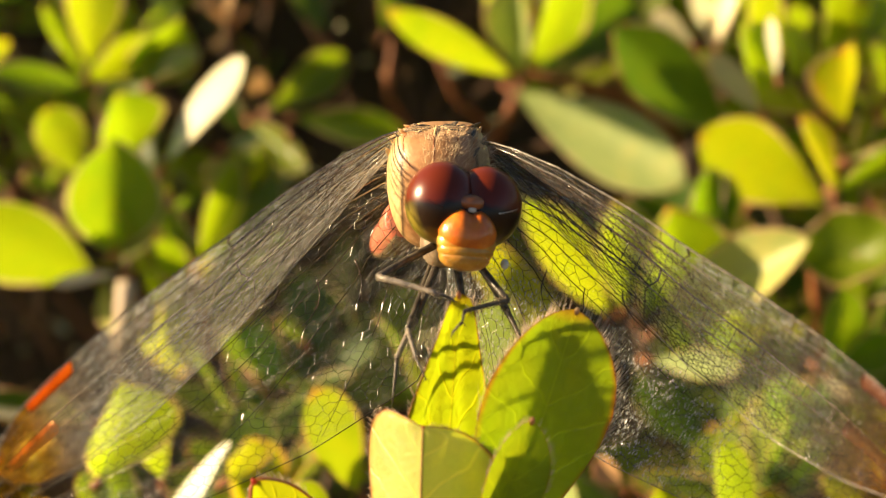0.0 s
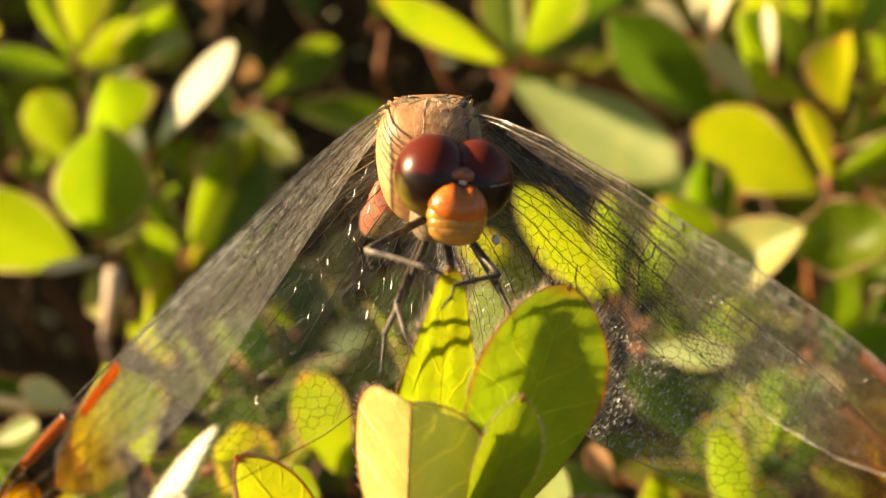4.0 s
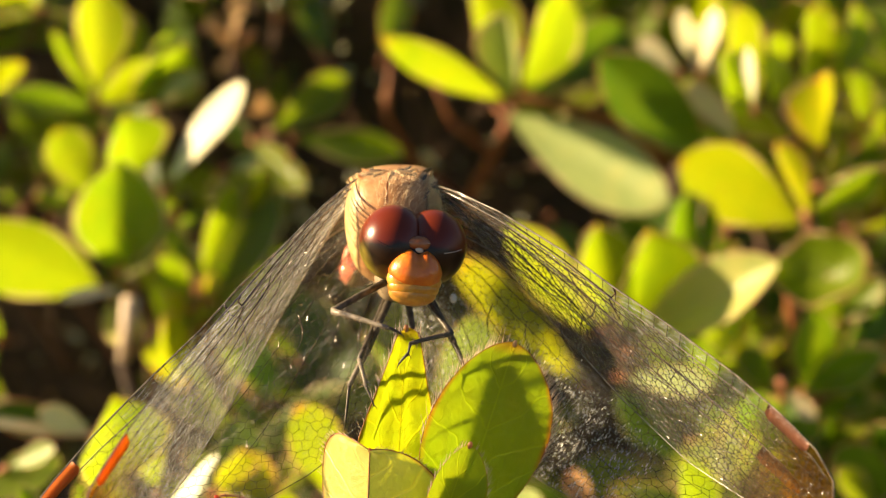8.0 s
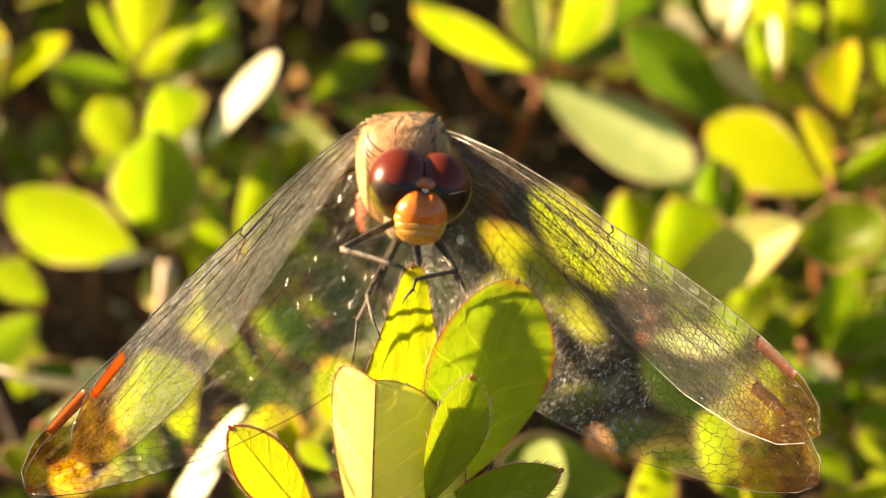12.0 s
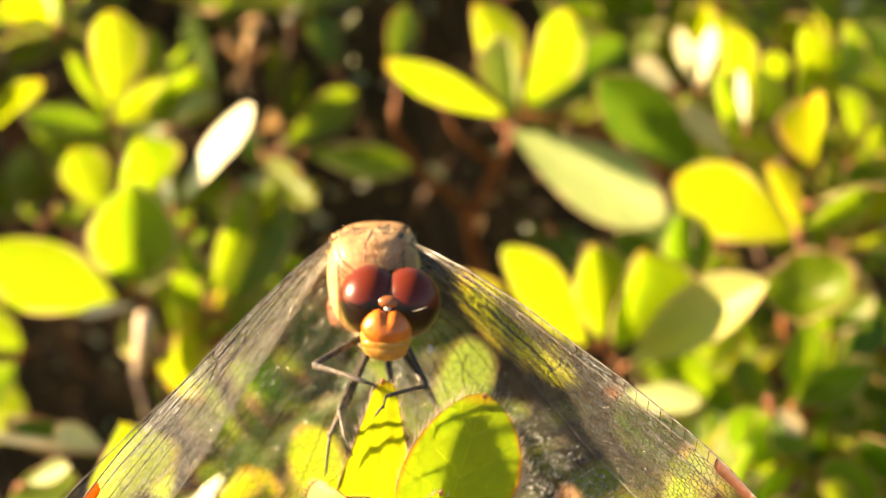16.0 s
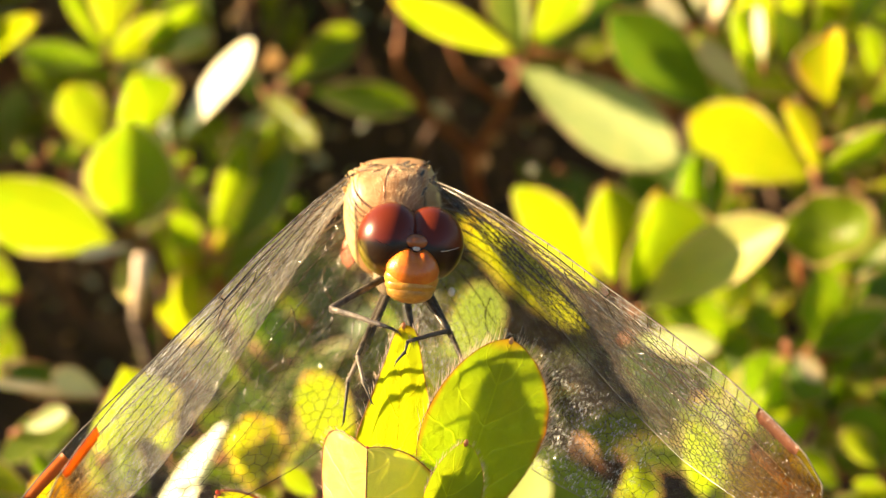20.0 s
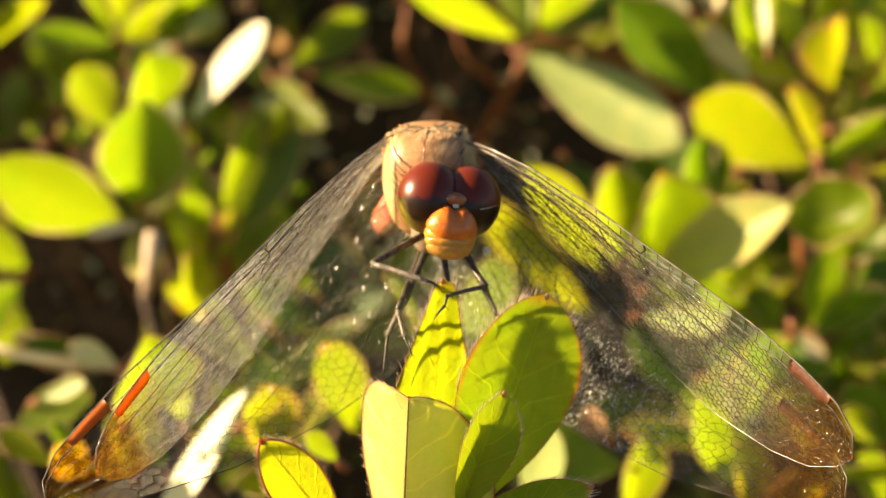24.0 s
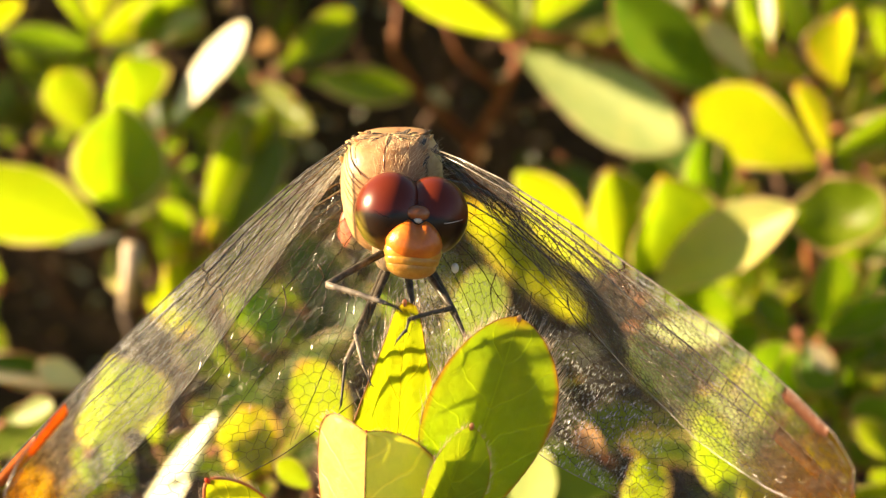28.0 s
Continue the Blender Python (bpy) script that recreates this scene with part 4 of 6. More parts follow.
def hollow(p, rim=0.0):
    d = p.y - 0.126
    return any(a + s * d - rim < p.x < b + s * d + rim and c - 0.41 * d - rim < p.z < e - 0.41 * d + rim for a, b, c, e, s in HOLLOWS)


def many_leaves(name, count, box, tints, label, size=(0.012, 0.022), seed=1):
    """Leaves past counting, in one mesh."""
    r = random.Random(seed)
    bm = bmesh.new()
    uv = bm.loops.layers.uv.new("UVMap")
    for i in range(count):
        p = Vector([r.uniform(a, b) for a, b in box])
        if hollow(p, 0.008) and "d" in tints[:2]:
            continue
        way = Vector((r.uniform(-1, 1), r.uniform(-0.9, 0.4), r.uniform(-0.3, 1))).normalized()
        m = leaf_matrix(p, p + way, Vector((r.uniform(-1, 0.6), r.uniform(-0.8, 0.3), r.uniform(0.2, 1))))
        length = r.uniform(*size)
        wide = length * r.uniform(0.38, 0.5)
        fold, curl, tint = r.uniform(0.1, 0.4), r.uniform(-0.05, 0.2), r.randrange(len(tints))
        g = [[bm.verts.new(m @ leaf_point(0.02 + 0.96 * a / 5, b / 2 - 1, length, wide, fold, curl, 0.05, i)) for b in range(5)] for a in range(6)]
        for a in range(5):
            for b in range(4):
                f = bm.faces.new((g[a][b], g[a][b + 1], g[a + 1][b + 1], g[a + 1][b]))
                f.material_index = tint
                for loop, (x, y) in zip(f.loops, ((a, b), (a, b + 1), (a + 1, b + 1), (a + 1, b))):
                    loop[uv].uv = (x / 5, y / 4)
    return tagged(new(name, mesh_of(name, bm, [LEAF[t] for t in tints])), label, "foliage", kind="stuff")


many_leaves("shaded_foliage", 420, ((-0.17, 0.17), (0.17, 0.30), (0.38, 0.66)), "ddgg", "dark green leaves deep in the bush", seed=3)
# the white pieces stand in for sun glints among the dry leaves
many_leaves("dry_litter", 1500, ((-0.17, 0.17), (0.145, 0.24), (0.42, 0.62)), "ttww", "curled dry brown leaves caught in the twigs, with near-white bits for sun glints", (0.0015, 0.0045), seed=8)


def branch(i):
    p = Vector((rnd.uniform(-0.16, 0.16), rnd.uniform(0.18, 0.28), rnd.uniform(0.40, 0.60)))
    while hollow(p):
        p = Vector((rnd.uniform(-0.16, 0.16), rnd.uniform(0.18, 0.28), rnd.uniform(0.40, 0.60)))
    q = p + Vector((rnd.uniform(-0.05, 0.05), rnd.uniform(-0.01, 0.03), rnd.uniform(0.02, 0.08)))
    ob = tagged(new("bare_twig"), "thin bare brown twig inside the bush", "twig", "bare twigs in the bush")
    ob.matrix_basis = Matrix.Translation(p)
    part("stem", tube(bmesh.new(), bent((0, 0, 0), q - p, (rnd.uniform(-0.004, 0.004), 0, 0), 5), [rnd.uniform(0.0004, 0.0009)] * 6, 6), BARK if i % 4 else RED_BARK, ob)
    for k in range(2):
        a = (q - p) * rnd.uniform(0.3, 0.8)
        b = a + Vector((rnd.uniform(-0.02, 0.02), rnd.uniform(-0.01, 0.01), rnd.uniform(0.005, 0.02)))
        part("side_twig", tube(bmesh.new(), bent(a, b, n=3), [0.0006, 0.0005, 0.0004, 0.0003], 5), BARK if i % 4 else RED_BARK, ob)


for i in range(52):
    branch(i)


def whorl(seed, tints):
    """A shoot with a ring of leaves round its tip."""
    r = random.Random(seed)
    ob = tagged(new("azalea_shoot"), "short azalea shoot with a ring of green and yellowish leaves", "shrub sprig", "leafy shoots of the bush")
    part("stem", tube(bmesh.new(), bent((0, 0.008, -0.034), (0, 0, 0), (0.002, 0.002, 0), 8), [0.0007 - 0.00003 * i for i in range(9)], 6), BARK, ob)
    n = r.randint(6, 8)
    for k in range(n):
        a = math.tau * (k + r.uniform(-0.25, 0.25)) / n
        rise = r.uniform(0.25, 0.9) if k % 2 else r.uniform(0.9, 1.6)
        way = Vector((math.cos(a), math.sin(a), rise)).normalized()
        up = Vector((-way.x * way.z, -way.y * way.z, 1 - way.z * way.z))
        base = way * 0.001
        leaf(ob, base, base + way * r.uniform(0.010, 0.017), up, r.uniform(0.42, 0.55), r.uniform(0.1, 0.35), r.uniform(0.0, 0.15), r.choice(tints))
    return ob


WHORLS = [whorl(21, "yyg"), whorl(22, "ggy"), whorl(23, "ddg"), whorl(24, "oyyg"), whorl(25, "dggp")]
PLACES = [(0, -0.043, 0.150, 0.551), (1, -0.035, 0.154, 0.547), (2, -0.031, 0.154, 0.533), (1, -0.040, 0.138, 0.535), (0, -0.050, 0.167, 0.570), (2, -0.026, 0.188, 0.566), (2, -0.001, 0.188, 0.566), (1, 0.016, 0.168, 0.572), (2, 0.021, 0.170, 0.576), (0, 0.028, 0.157, 0.571), (0, 0.036, 0.157, 0.572), (1, 0.032, 0.169, 0.575), (0, 0.049, 0.154, 0.578), (0, 0.058, 0.148, 0.576), (0, 0.060, 0.139, 0.569), (1, 0.040, 0.140, 0.556), (3, 0.046, 0.140, 0.555), (1, 0.057, 0.127, 0.551), (0, 0.038, 0.125, 0.545), (2, 0.045, 0.123, 0.539), (1, 0.052, 0.112, 0.541), (1, 0.036, 0.111, 0.536), (0, 0.041, 0.094, 0.537), (1, 0.046, 0.083, 0.536)]
PLACES += [(2, 0.051, 0.089, 0.539), (2, 0.031, 0.099, 0.534), (4, 0.029, 0.121, 0.533), (2, 0.029, 0.131, 0.548), (3, 0.057, 0.120, 0.562), (1, 0.033, 0.078, 0.538), (1, -0.034, 0.091, 0.543), (0, -0.034, 0.074, 0.544), (2, -0.025, 0.090, 0.541), (1, -0.030, 0.112, 0.539), (0, -0.019, 0.059, 0.548), (2, -0.018, 0.102, 0.542), (1, -0.021, 0.123, 0.540), (2, -0.010, 0.112, 0.539), (1, 0.000, 0.071, 0.549), (3, -0.074, 0.144, 0.567), (1, -0.078, 0.139, 0.553), (0, -0.077, 0.124, 0.542)]
PLACES += [(0, -0.058, 0.164, 0.560), (2, 0.060, 0.114, 0.546), (2, 0.060, 0.100, 0.538), (1, 0.065, 0.136, 0.576), (0, -0.063, 0.160, 0.581), (1, -0.040, 0.171, 0.581), (2, -0.029, 0.182, 0.579), (1, 0.007, 0.172, 0.583), (0, 0.032, 0.162, 0.587), (1, 0.052, 0.152, 0.589)]
for i, (kind, x, y, z) in enumerate(PLACES):
    m = Matrix.Translation((x, y, z)) @ pose(0, 0, 0, rnd.uniform(-5, 40), rnd.uniform(-30, 25), rnd.uniform(0, 360))
    if (kind == 2 and z < 0.56) or not hollow(Vector((x, y, z)), 0.002):
        copy_thing(WHORLS[kind], m)
many = random.Random(4)
for i in range(64):
    p = Vector((many.uniform(-0.16, 0.17), many.uniform(0.15, 0.22), many.uniform(0.40, 0.60)))
    if not hollow(p, 0.010):
        copy_thing(WHORLS[many.choice((0, 1, 1, 2, 2, 3, 4))], Matrix.Translation(p) @ pose(0, 0, 0, many.uniform(-5, 45), many.uniform(-30, 25), many.uniform(0, 360)))
for kind, (x, y, z) in enumerate(((-0.24, 0.24, 0.44), (0.26, 0.20, 0.55), (-0.26, 0.16, 0.42), (0.28, 0.26, 0.56), (0.30, 0.15, 0.50))):
    WHORLS[kind].matrix_basis = Matrix.Translation((x, y, z))


def mound(x, y):
    """Height of the bush's outer leaves over the ground."""
    side = x - 0.06
    # left side: low in front to let sun in, raised behind to block it
    low = 0.20 if x < -0.16 and y < 0.17 else -0.10 if x < -0.16 and y < 0.5 else 0.0
    return 0.66 - 0.75 * max(abs(side) - 0.2, 0) ** 2 - 0.5 * (y - 0.42) ** 2 * 2.2 - low * min((-0.16 - x) * 5, 1) * 0.9 + 0.05 * noise.noise((x * 7, y * 7, 2))


def outer_foliage(count, seed):
    """The leafy skin of the bush round and behind the sprigs, in one mesh, with sun-blocking leaves added on the left.
    """
    r = random.Random(seed)
    bm = bmesh.new()
    uv = bm.loops.layers.uv.new("UVMap")
    done = 0
    while done < count:
        # later share: unseen leaves added on the left to shade the bush's inside
        x, y = (r.uniform(-0.62, 0.72), r.uniform(-0.02, 0.98)) if done < count * 0.62 else (r.uniform(-0.5, -0.19), r.uniform(0.175, 0.5))
        top = mound(x, y)
        z = top * (1 - abs(r.gauss(0, 0.16))) if r.random() < 0.72 else r.uniform(0.04, 1) * top
        if done > count * 0.9:
            x, y = r.uniform(-0.22, 0.22), r.uniform(0.20, 0.40)
            z = r.uniform(0.607, 0.655) - 0.3 * abs(y - 0.32) * 0.2
        inside = -0.20 < x < 0.20 and y < 0.33 and z > 0.40 and not (y > 0.20 and z > 0.605)
        if inside or z < 0.03 or top < 0.06 or (y < 0.12 and z > 0.40) or ((x - 0.05) / 0.68) ** 2 + ((y - 0.46) / 0.5) ** 2 > 1:
            continue
        done += 1
        p = Vector((x, y, z))
        out = Vector((x - 0.05, y - 0.46, 0.3 + z)).normalized()
        way = (out + Vector((r.uniform(-1, 1), r.uniform(-1, 1), r.uniform(-0.3, 1)))).normalized()
        m = leaf_matrix(p, p + way, out + Vector((r.uniform(-0.6, 0.6), r.uniform(-0.6, 0.6), 0.5)))
        length = r.uniform(0.014, 0.026)
        g = [[bm.verts.new(m @ leaf_point(0.02 + 0.96 * a / 4, b - 1, length, length * 0.45, 0.3, 0.1, 0.0, done)) for b in range(3)] for a in range(5)]
        tint = r.choice((0, 0, 1, 1, 2, 3))
        for a in range(4):
            for b in range(2):
                f = bm.faces.new((g[a][b], g[a][b + 1], g[a + 1][b + 1], g[a + 1][b]))
                f.material_index = tint
                for loop, (u, v) in zip(f.loops, ((a, b), (a, b + 1), (a + 1, b + 1), (a + 1, b))):
                    loop[uv].uv = (u / 4, v / 2)
    return tagged(new("outer_foliage", mesh_of("outer_foliage", bm, [LEAF[t] for t in "gydo"])), "green and yellowish leaves covering the rest of the bush, some added to block sun", "foliage", kind="stuff")


outer_foliage(13000, 14)
# the thick of dead leaves inside the bush, deep shade put into its colour
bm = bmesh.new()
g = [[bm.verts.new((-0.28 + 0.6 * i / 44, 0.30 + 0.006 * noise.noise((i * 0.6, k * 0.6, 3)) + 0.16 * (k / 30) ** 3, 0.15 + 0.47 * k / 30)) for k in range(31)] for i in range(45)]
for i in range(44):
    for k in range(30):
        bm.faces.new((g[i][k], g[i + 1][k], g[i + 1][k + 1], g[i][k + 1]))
tagged(new("backdrop", mesh_of("backdrop", bm, SHADE_THICKET)), "brown dead leaves in the thick of the bush, coloured almost black for shade", "thicket", kind="structure")


def near_leaf(base, tip, up, wide, fold, curl, tint, label, point=0.0):
    """A leaf of the perch, with midrib and hairs along its edge."""
    ob = leaf(perch, base, tip, up, wide, fold, curl, tint, label, 0.05, point)
    length = (Vector(tip) - Vector(base)).length
    width, seed = length * wide, COUNT[0] * 1.7
    r = random.Random(COUNT[0])
    rib = tube(bmesh.new(), [leaf_point(u, 0, length, width, fold, curl, 0.05, seed, point) - Vector((0, 0, 0.00008)) for u in [i / 14 for i in range(15)]], [0.00005 - 0.0000025 * i for i in range(15)], 6)
    part("midrib", rib, LEAF[tint], ob)
    end = leaf_point(0.995, 0, length, width, fold, curl, 0.05, seed, point)
    part("leaf_point", blob(bmesh.new(), end, (0.00017, 0.00026, 0.00013), u=10, v=8), LEAF["r"], ob, "tiny red point of the leaf")
    for s in (-1, 1):
        rim = [leaf_point(0.25 + 0.745 * i / 40, s, length, width, fold, curl, 0.05, seed, point) for i in range(41)]
        part("leaf_rim", tube(bmesh.new(), rim, [(0.000012 + 0.00002 * r.random()) * (0.3 if tint == "N" else 1.0) for i in range(41)], 5), RIM, ob, "rusty brown rim of the leaf")
    bm = bmesh.new()
    for i in range(int((15000 if tint == "G" else 9500) * length)):
        u, s = 0.45 + 0.545 * r.random() ** 0.6, r.choice((-1, 1))
        p = leaf_point(u, s, length, width, fold, curl, 0.05, seed, point)
        out = Vector((s * (1.1 - u), 0.35 + u * 0.9, r.uniform(-0.2, 0.5))).normalized()
        spine(bm, p, p + out * r.uniform(0.03, 0.11 if tint == "G" else 0.08) * min(length, 0.0138), 0.000020)
    tagged(part("edge_hairs", bm, HAIR, ob), "reddish hairs along the leaf edge", kind="stuff")
    return ob


def roof_leaf(base, tip, up, left, right, tint, label):
    """A perch leaf creased along its midrib, the crease towards the viewer; left and right: width of each half and its slope."""
    length = (Vector(tip) - Vector(base)).length
    bm = bmesh.new()
    uv = bm.loops.layers.uv.new("UVMap")
    nu, nv = 26, 8

    def place(u, s, q):
        wide, slope = left if s < 0 else right
        a = math.pi * u
        y = 0.5 - 0.5 * math.cos(a)
        if s < 0:
            x = wide * max(math.sin(a), 0) ** 0.42 * (0.30 + 0.70 * y) ** 0.8
            y += 0.10 * max(math.sin(a), 0) ** 0.42 * y ** 4
        else:
            x = wide * max(math.sin(a), 0) ** 0.85 * (1.12 - 0.35 * y)
        sag = 0.00035 * math.sin(math.pi * q) * (1 if s < 0 else 1.4)
        wave = 0.00010 * math.sin(u * 17 + s) * q + 0.00006 * math.sin(u * 41 + 2 * s) * q ** 4
        return Vector((s * x * q * math.cos(slope), (y * q + (0.5 - 0.5 * math.cos(a)) * (1 - q)) * length, -x * q * math.sin(slope) + sag + wave - 0.0006 * y * y))

    for s in (-1, 1):
        g = [[(bm.verts.new(place(i / nu, s, k / nv)), 0.5 - 0.5 * math.cos(math.pi * i / nu), 0.5 + 0.5 * s * k / nv) for k in range(nv + 1)] for i in range(nu + 1)]
        for i in range(nu):
            for k in range(nv):
                q = (g[i][k], g[i][k + 1], g[i + 1][k + 1], g[i + 1][k])
                f = bm.faces.new([e[0] for e in (q if s > 0 else q[::-1])])
                for loop, e in zip(f.loops, q if s > 0 else q[::-1]):
                    loop[uv].uv = (e[1] * 0.93, e[2])
    bmesh.ops.remove_doubles(bm, verts=bm.verts, dist=1e-6)
    ob = part("leaf", bm, LEAF[tint], perch, label)
    ob.matrix_basis = perch.matrix_basis.inverted() @ leaf_matrix(base, tip, up)
    part("midrib", tube(bmesh.new(), [place(i / 14, 1, 0) + Vector((0, 0, 0.00003)) for i in range(15)], [0.00013 - 0.000006 * i for i in range(15)], 6), MIDRIB, ob)
    part("leaf_point", blob(bmesh.new(), place(1, 1, 0), (0.00012, 0.00016, 0.00010), u=10, v=8), LEAF["r"], ob, "tiny red point of the leaf")
    r = random.Random(31)
    for s in (-1, 1):
        rim = [place(0.30 + 0.70 * i / 40, s, 1.0) for i in range(41)]
        part("leaf_rim", tube(bmesh.new(), rim, [0.00002 + 0.00004 * r.random() for i in range(41)], 5), RIM, ob, "rusty brown rim of the leaf")
    bm = bmesh.new()
    for i in range(130):
        s = r.choice((-1, 1))
        p = place(0.30 + 0.70 * r.random() ** 0.6, s, 1.0)
        spine(bm, p, p + Vector((s * 0.6, 0.6, r.uniform(-0.1, 0.6))).normalized() * r.uniform(0.0002, 0.0006), 0.000020)
    tagged(part("edge_hairs", bm, HAIR, ob), "reddish hairs along the leaf edge", kind="stuff")
    return ob


# ---------- the sprig on which the dragonfly sits ----------
perch = sprig_at((0.0004, -0.0049, 0.5559), "upright azalea sprig tip with fresh translucent leaves")
twig(perch, [(0.0004, -0.0049, 0.5559), (-0.0005, -0.0068, 0.572), (-0.0009, -0.0073, 0.58), (-0.0009, -0.0056, 0.5847)], 0.0013, 0.0008, RED_BARK)
near_leaf((-0.0020, -0.0048, 0.5805), (-0.0010, -0.0017, 0.5955), (0.58, -0.80, -0.14), 0.84, 0.1, -0.02, "Y", "bright yellow-green leaf with a narrow tip", 2)
near_leaf((0.0015, -0.0064, 0.5812), (0.0064, -0.0022, 0.5945), (0.52, -0.85, 0.07), 0.655, 0.06, 0.03, "G", "broad fresh green leaf with a hairy red edge", -1)
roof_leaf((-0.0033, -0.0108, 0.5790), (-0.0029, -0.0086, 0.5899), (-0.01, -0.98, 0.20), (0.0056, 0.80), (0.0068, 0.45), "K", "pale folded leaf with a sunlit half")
near_leaf((0.0003, -0.0092, 0.5815), (0.0033, -0.0074, 0.5899), (0.39, -0.92, 0.06), 0.46, 0.35, 0, "N", "small young folded leaf", 0.1)
near_leaf((0.001, -0.0073, 0.58), (0.0089, -0.0101, 0.5844), (-0.36, -0.93, 0.03), 0.404, 0.3, 0.05, "G", "green leaf with a red tip", 0.3)
near_leaf((-0.0070, -0.0058, 0.5768), (-0.0125, -0.0073, 0.586), (0.45, -0.86, 0.25), 0.36, 0.2, 0.05, "Y", "yellow-green leaf with a red edge", 0)
# ---------- trunk and limbs that carry the sprigs ----------
bush = tagged(new("azalea_bush"), "woody azalea bush with thin branching brown limbs", "shrub")
bush.matrix_basis = Matrix.Translation((0.02, 0.17, 0))
part("trunk", tube(bmesh.new(), bent((0, 0, -0.02), (0.01, 0.02, 0.2), (0.01, 0, 0), 8), [0.012 - 0.0008 * i for i in range(9)], 12), SHADED_BARK, bush)
for ob in [o for o in scene.objects if o.name.startswith("azalea_sprig")]:
    foot = bush.matrix_basis.inverted() @ ob.matrix_basis.translation
    knee = Vector((foot.x * 0.5, 0.03 + foot.y * 0.3, 0.28))
    pts = [Vector((0.01, 0.02, 0.17)).lerp(knee, u) * (1 - u) + knee.lerp(foot, u) * u for u in [i / 12 for i in range(13)]]
    part("limb", tube(bmesh.new(), pts, [0.0042 - 0.00025 * i for i in range(13)], 8), SHADED_BARK, bush)


# ---------- the dragonfly: its own space is x across, y away, z up, in metres ----------
MM = 0.001
fly = tagged(new("dragonfly"), "brown darter dragonfly with drooping smoky-tipped wings perched on a leaf", "dragonfly")
fly.matrix_basis = pose(0, 0, 0.6, -20, 0, 0)


def eye_material():
    m, nt, out = material("compound_eye")
    tc = nt.nodes.new("ShaderNodeTexCoord")
    sep = nt.nodes.new("ShaderNodeSeparateXYZ")
    nt.links.new(tc.outputs["Object"], sep.inputs["Vector"])
    h = calc(nt, "ADD", calc(nt, "MULTIPLY", sep.outputs["Z"], 180.0), 0.5)
    h = calc(nt, "ADD", h, calc(nt, "MULTIPLY", calc(nt, "SUBTRACT", noise_of(nt, 500.0), 0.5), 0.12))
    col = ramp(nt, h, [(0.02, (0.36, 0.25, 0.04)), (0.12, (0.16, 0.09, 0.014)), (0.24, (0.020, 0.009, 0.003)), (0.47, (0.010, 0.003, 0.001)), (0.53, (0.12, 0.014, 0.003)), (0.9, (0.16, 0.025, 0.006))])
    # olive margin round the lower half
    back = calc(nt, "MULTIPLY", calc(nt, "ADD", sep.outputs["Y"], 0.0009), 1400.0, clamp=True)
    low = calc(nt, "MULTIPLY", calc(nt, "SUBTRACT", 0.52, h), 6.0, clamp=True)
    col = blend(nt, calc(nt, "MULTIPLY", back, low), col, (0.24, 0.19, 0.025))
    p = node(nt, "ShaderNodeBsdfPrincipled", Roughness=0.5)
    p.inputs["Specular IOR Level"].default_value = 0.0
    p.inputs["Coat Weight"].default_value = 1.0
    p.inputs["Coat Roughness"].default_value = 0.28
    p.inputs["Coat IOR"].default_value = 1.52
    nt.links.new(col, p.inputs["Base Color"])
    v = node(nt, "ShaderNodeTexVoronoi", Scale=14000.0)
    nt.links.new(tc.outputs["Object"], v.inputs["Vector"])
    nt.links.new(bumped(nt, v.outputs["Distance"], 0.15, 0.00002), p.inputs["Normal"])
    nt.links.new(p.outputs[0], out.inputs["Surface"])
    return m


def skin(name, dark, light, through=0.15, rough=0.35, scale=900.0, coat=0.0):
    m, nt, out = material(name)
    n = noise_of(nt, scale, 4.0, 0.6)
    col = ramp(nt, n, [(0.3, dark), (0.72, light)])
    p = node(nt, "ShaderNodeBsdfPrincipled", Roughness=rough)
    p.inputs["Coat Weight"].default_value = coat
    p.inputs["Coat Roughness"].default_value = 0.16
    p.inputs["Subsurface Weight"].default_value = through
    p.inputs["Subsurface Radius"].default_value = (0.0006, 0.0003, 0.0001)
    nt.links.new(col, p.inputs["Base Color"])
    nt.links.new(bumped(nt, noise_of(nt, 3600.0, 4.0, 0.65), 0.45, 0.00008), p.inputs["Normal"])
    nt.links.new(p.outputs[0], out.inputs["Surface"])
    return m


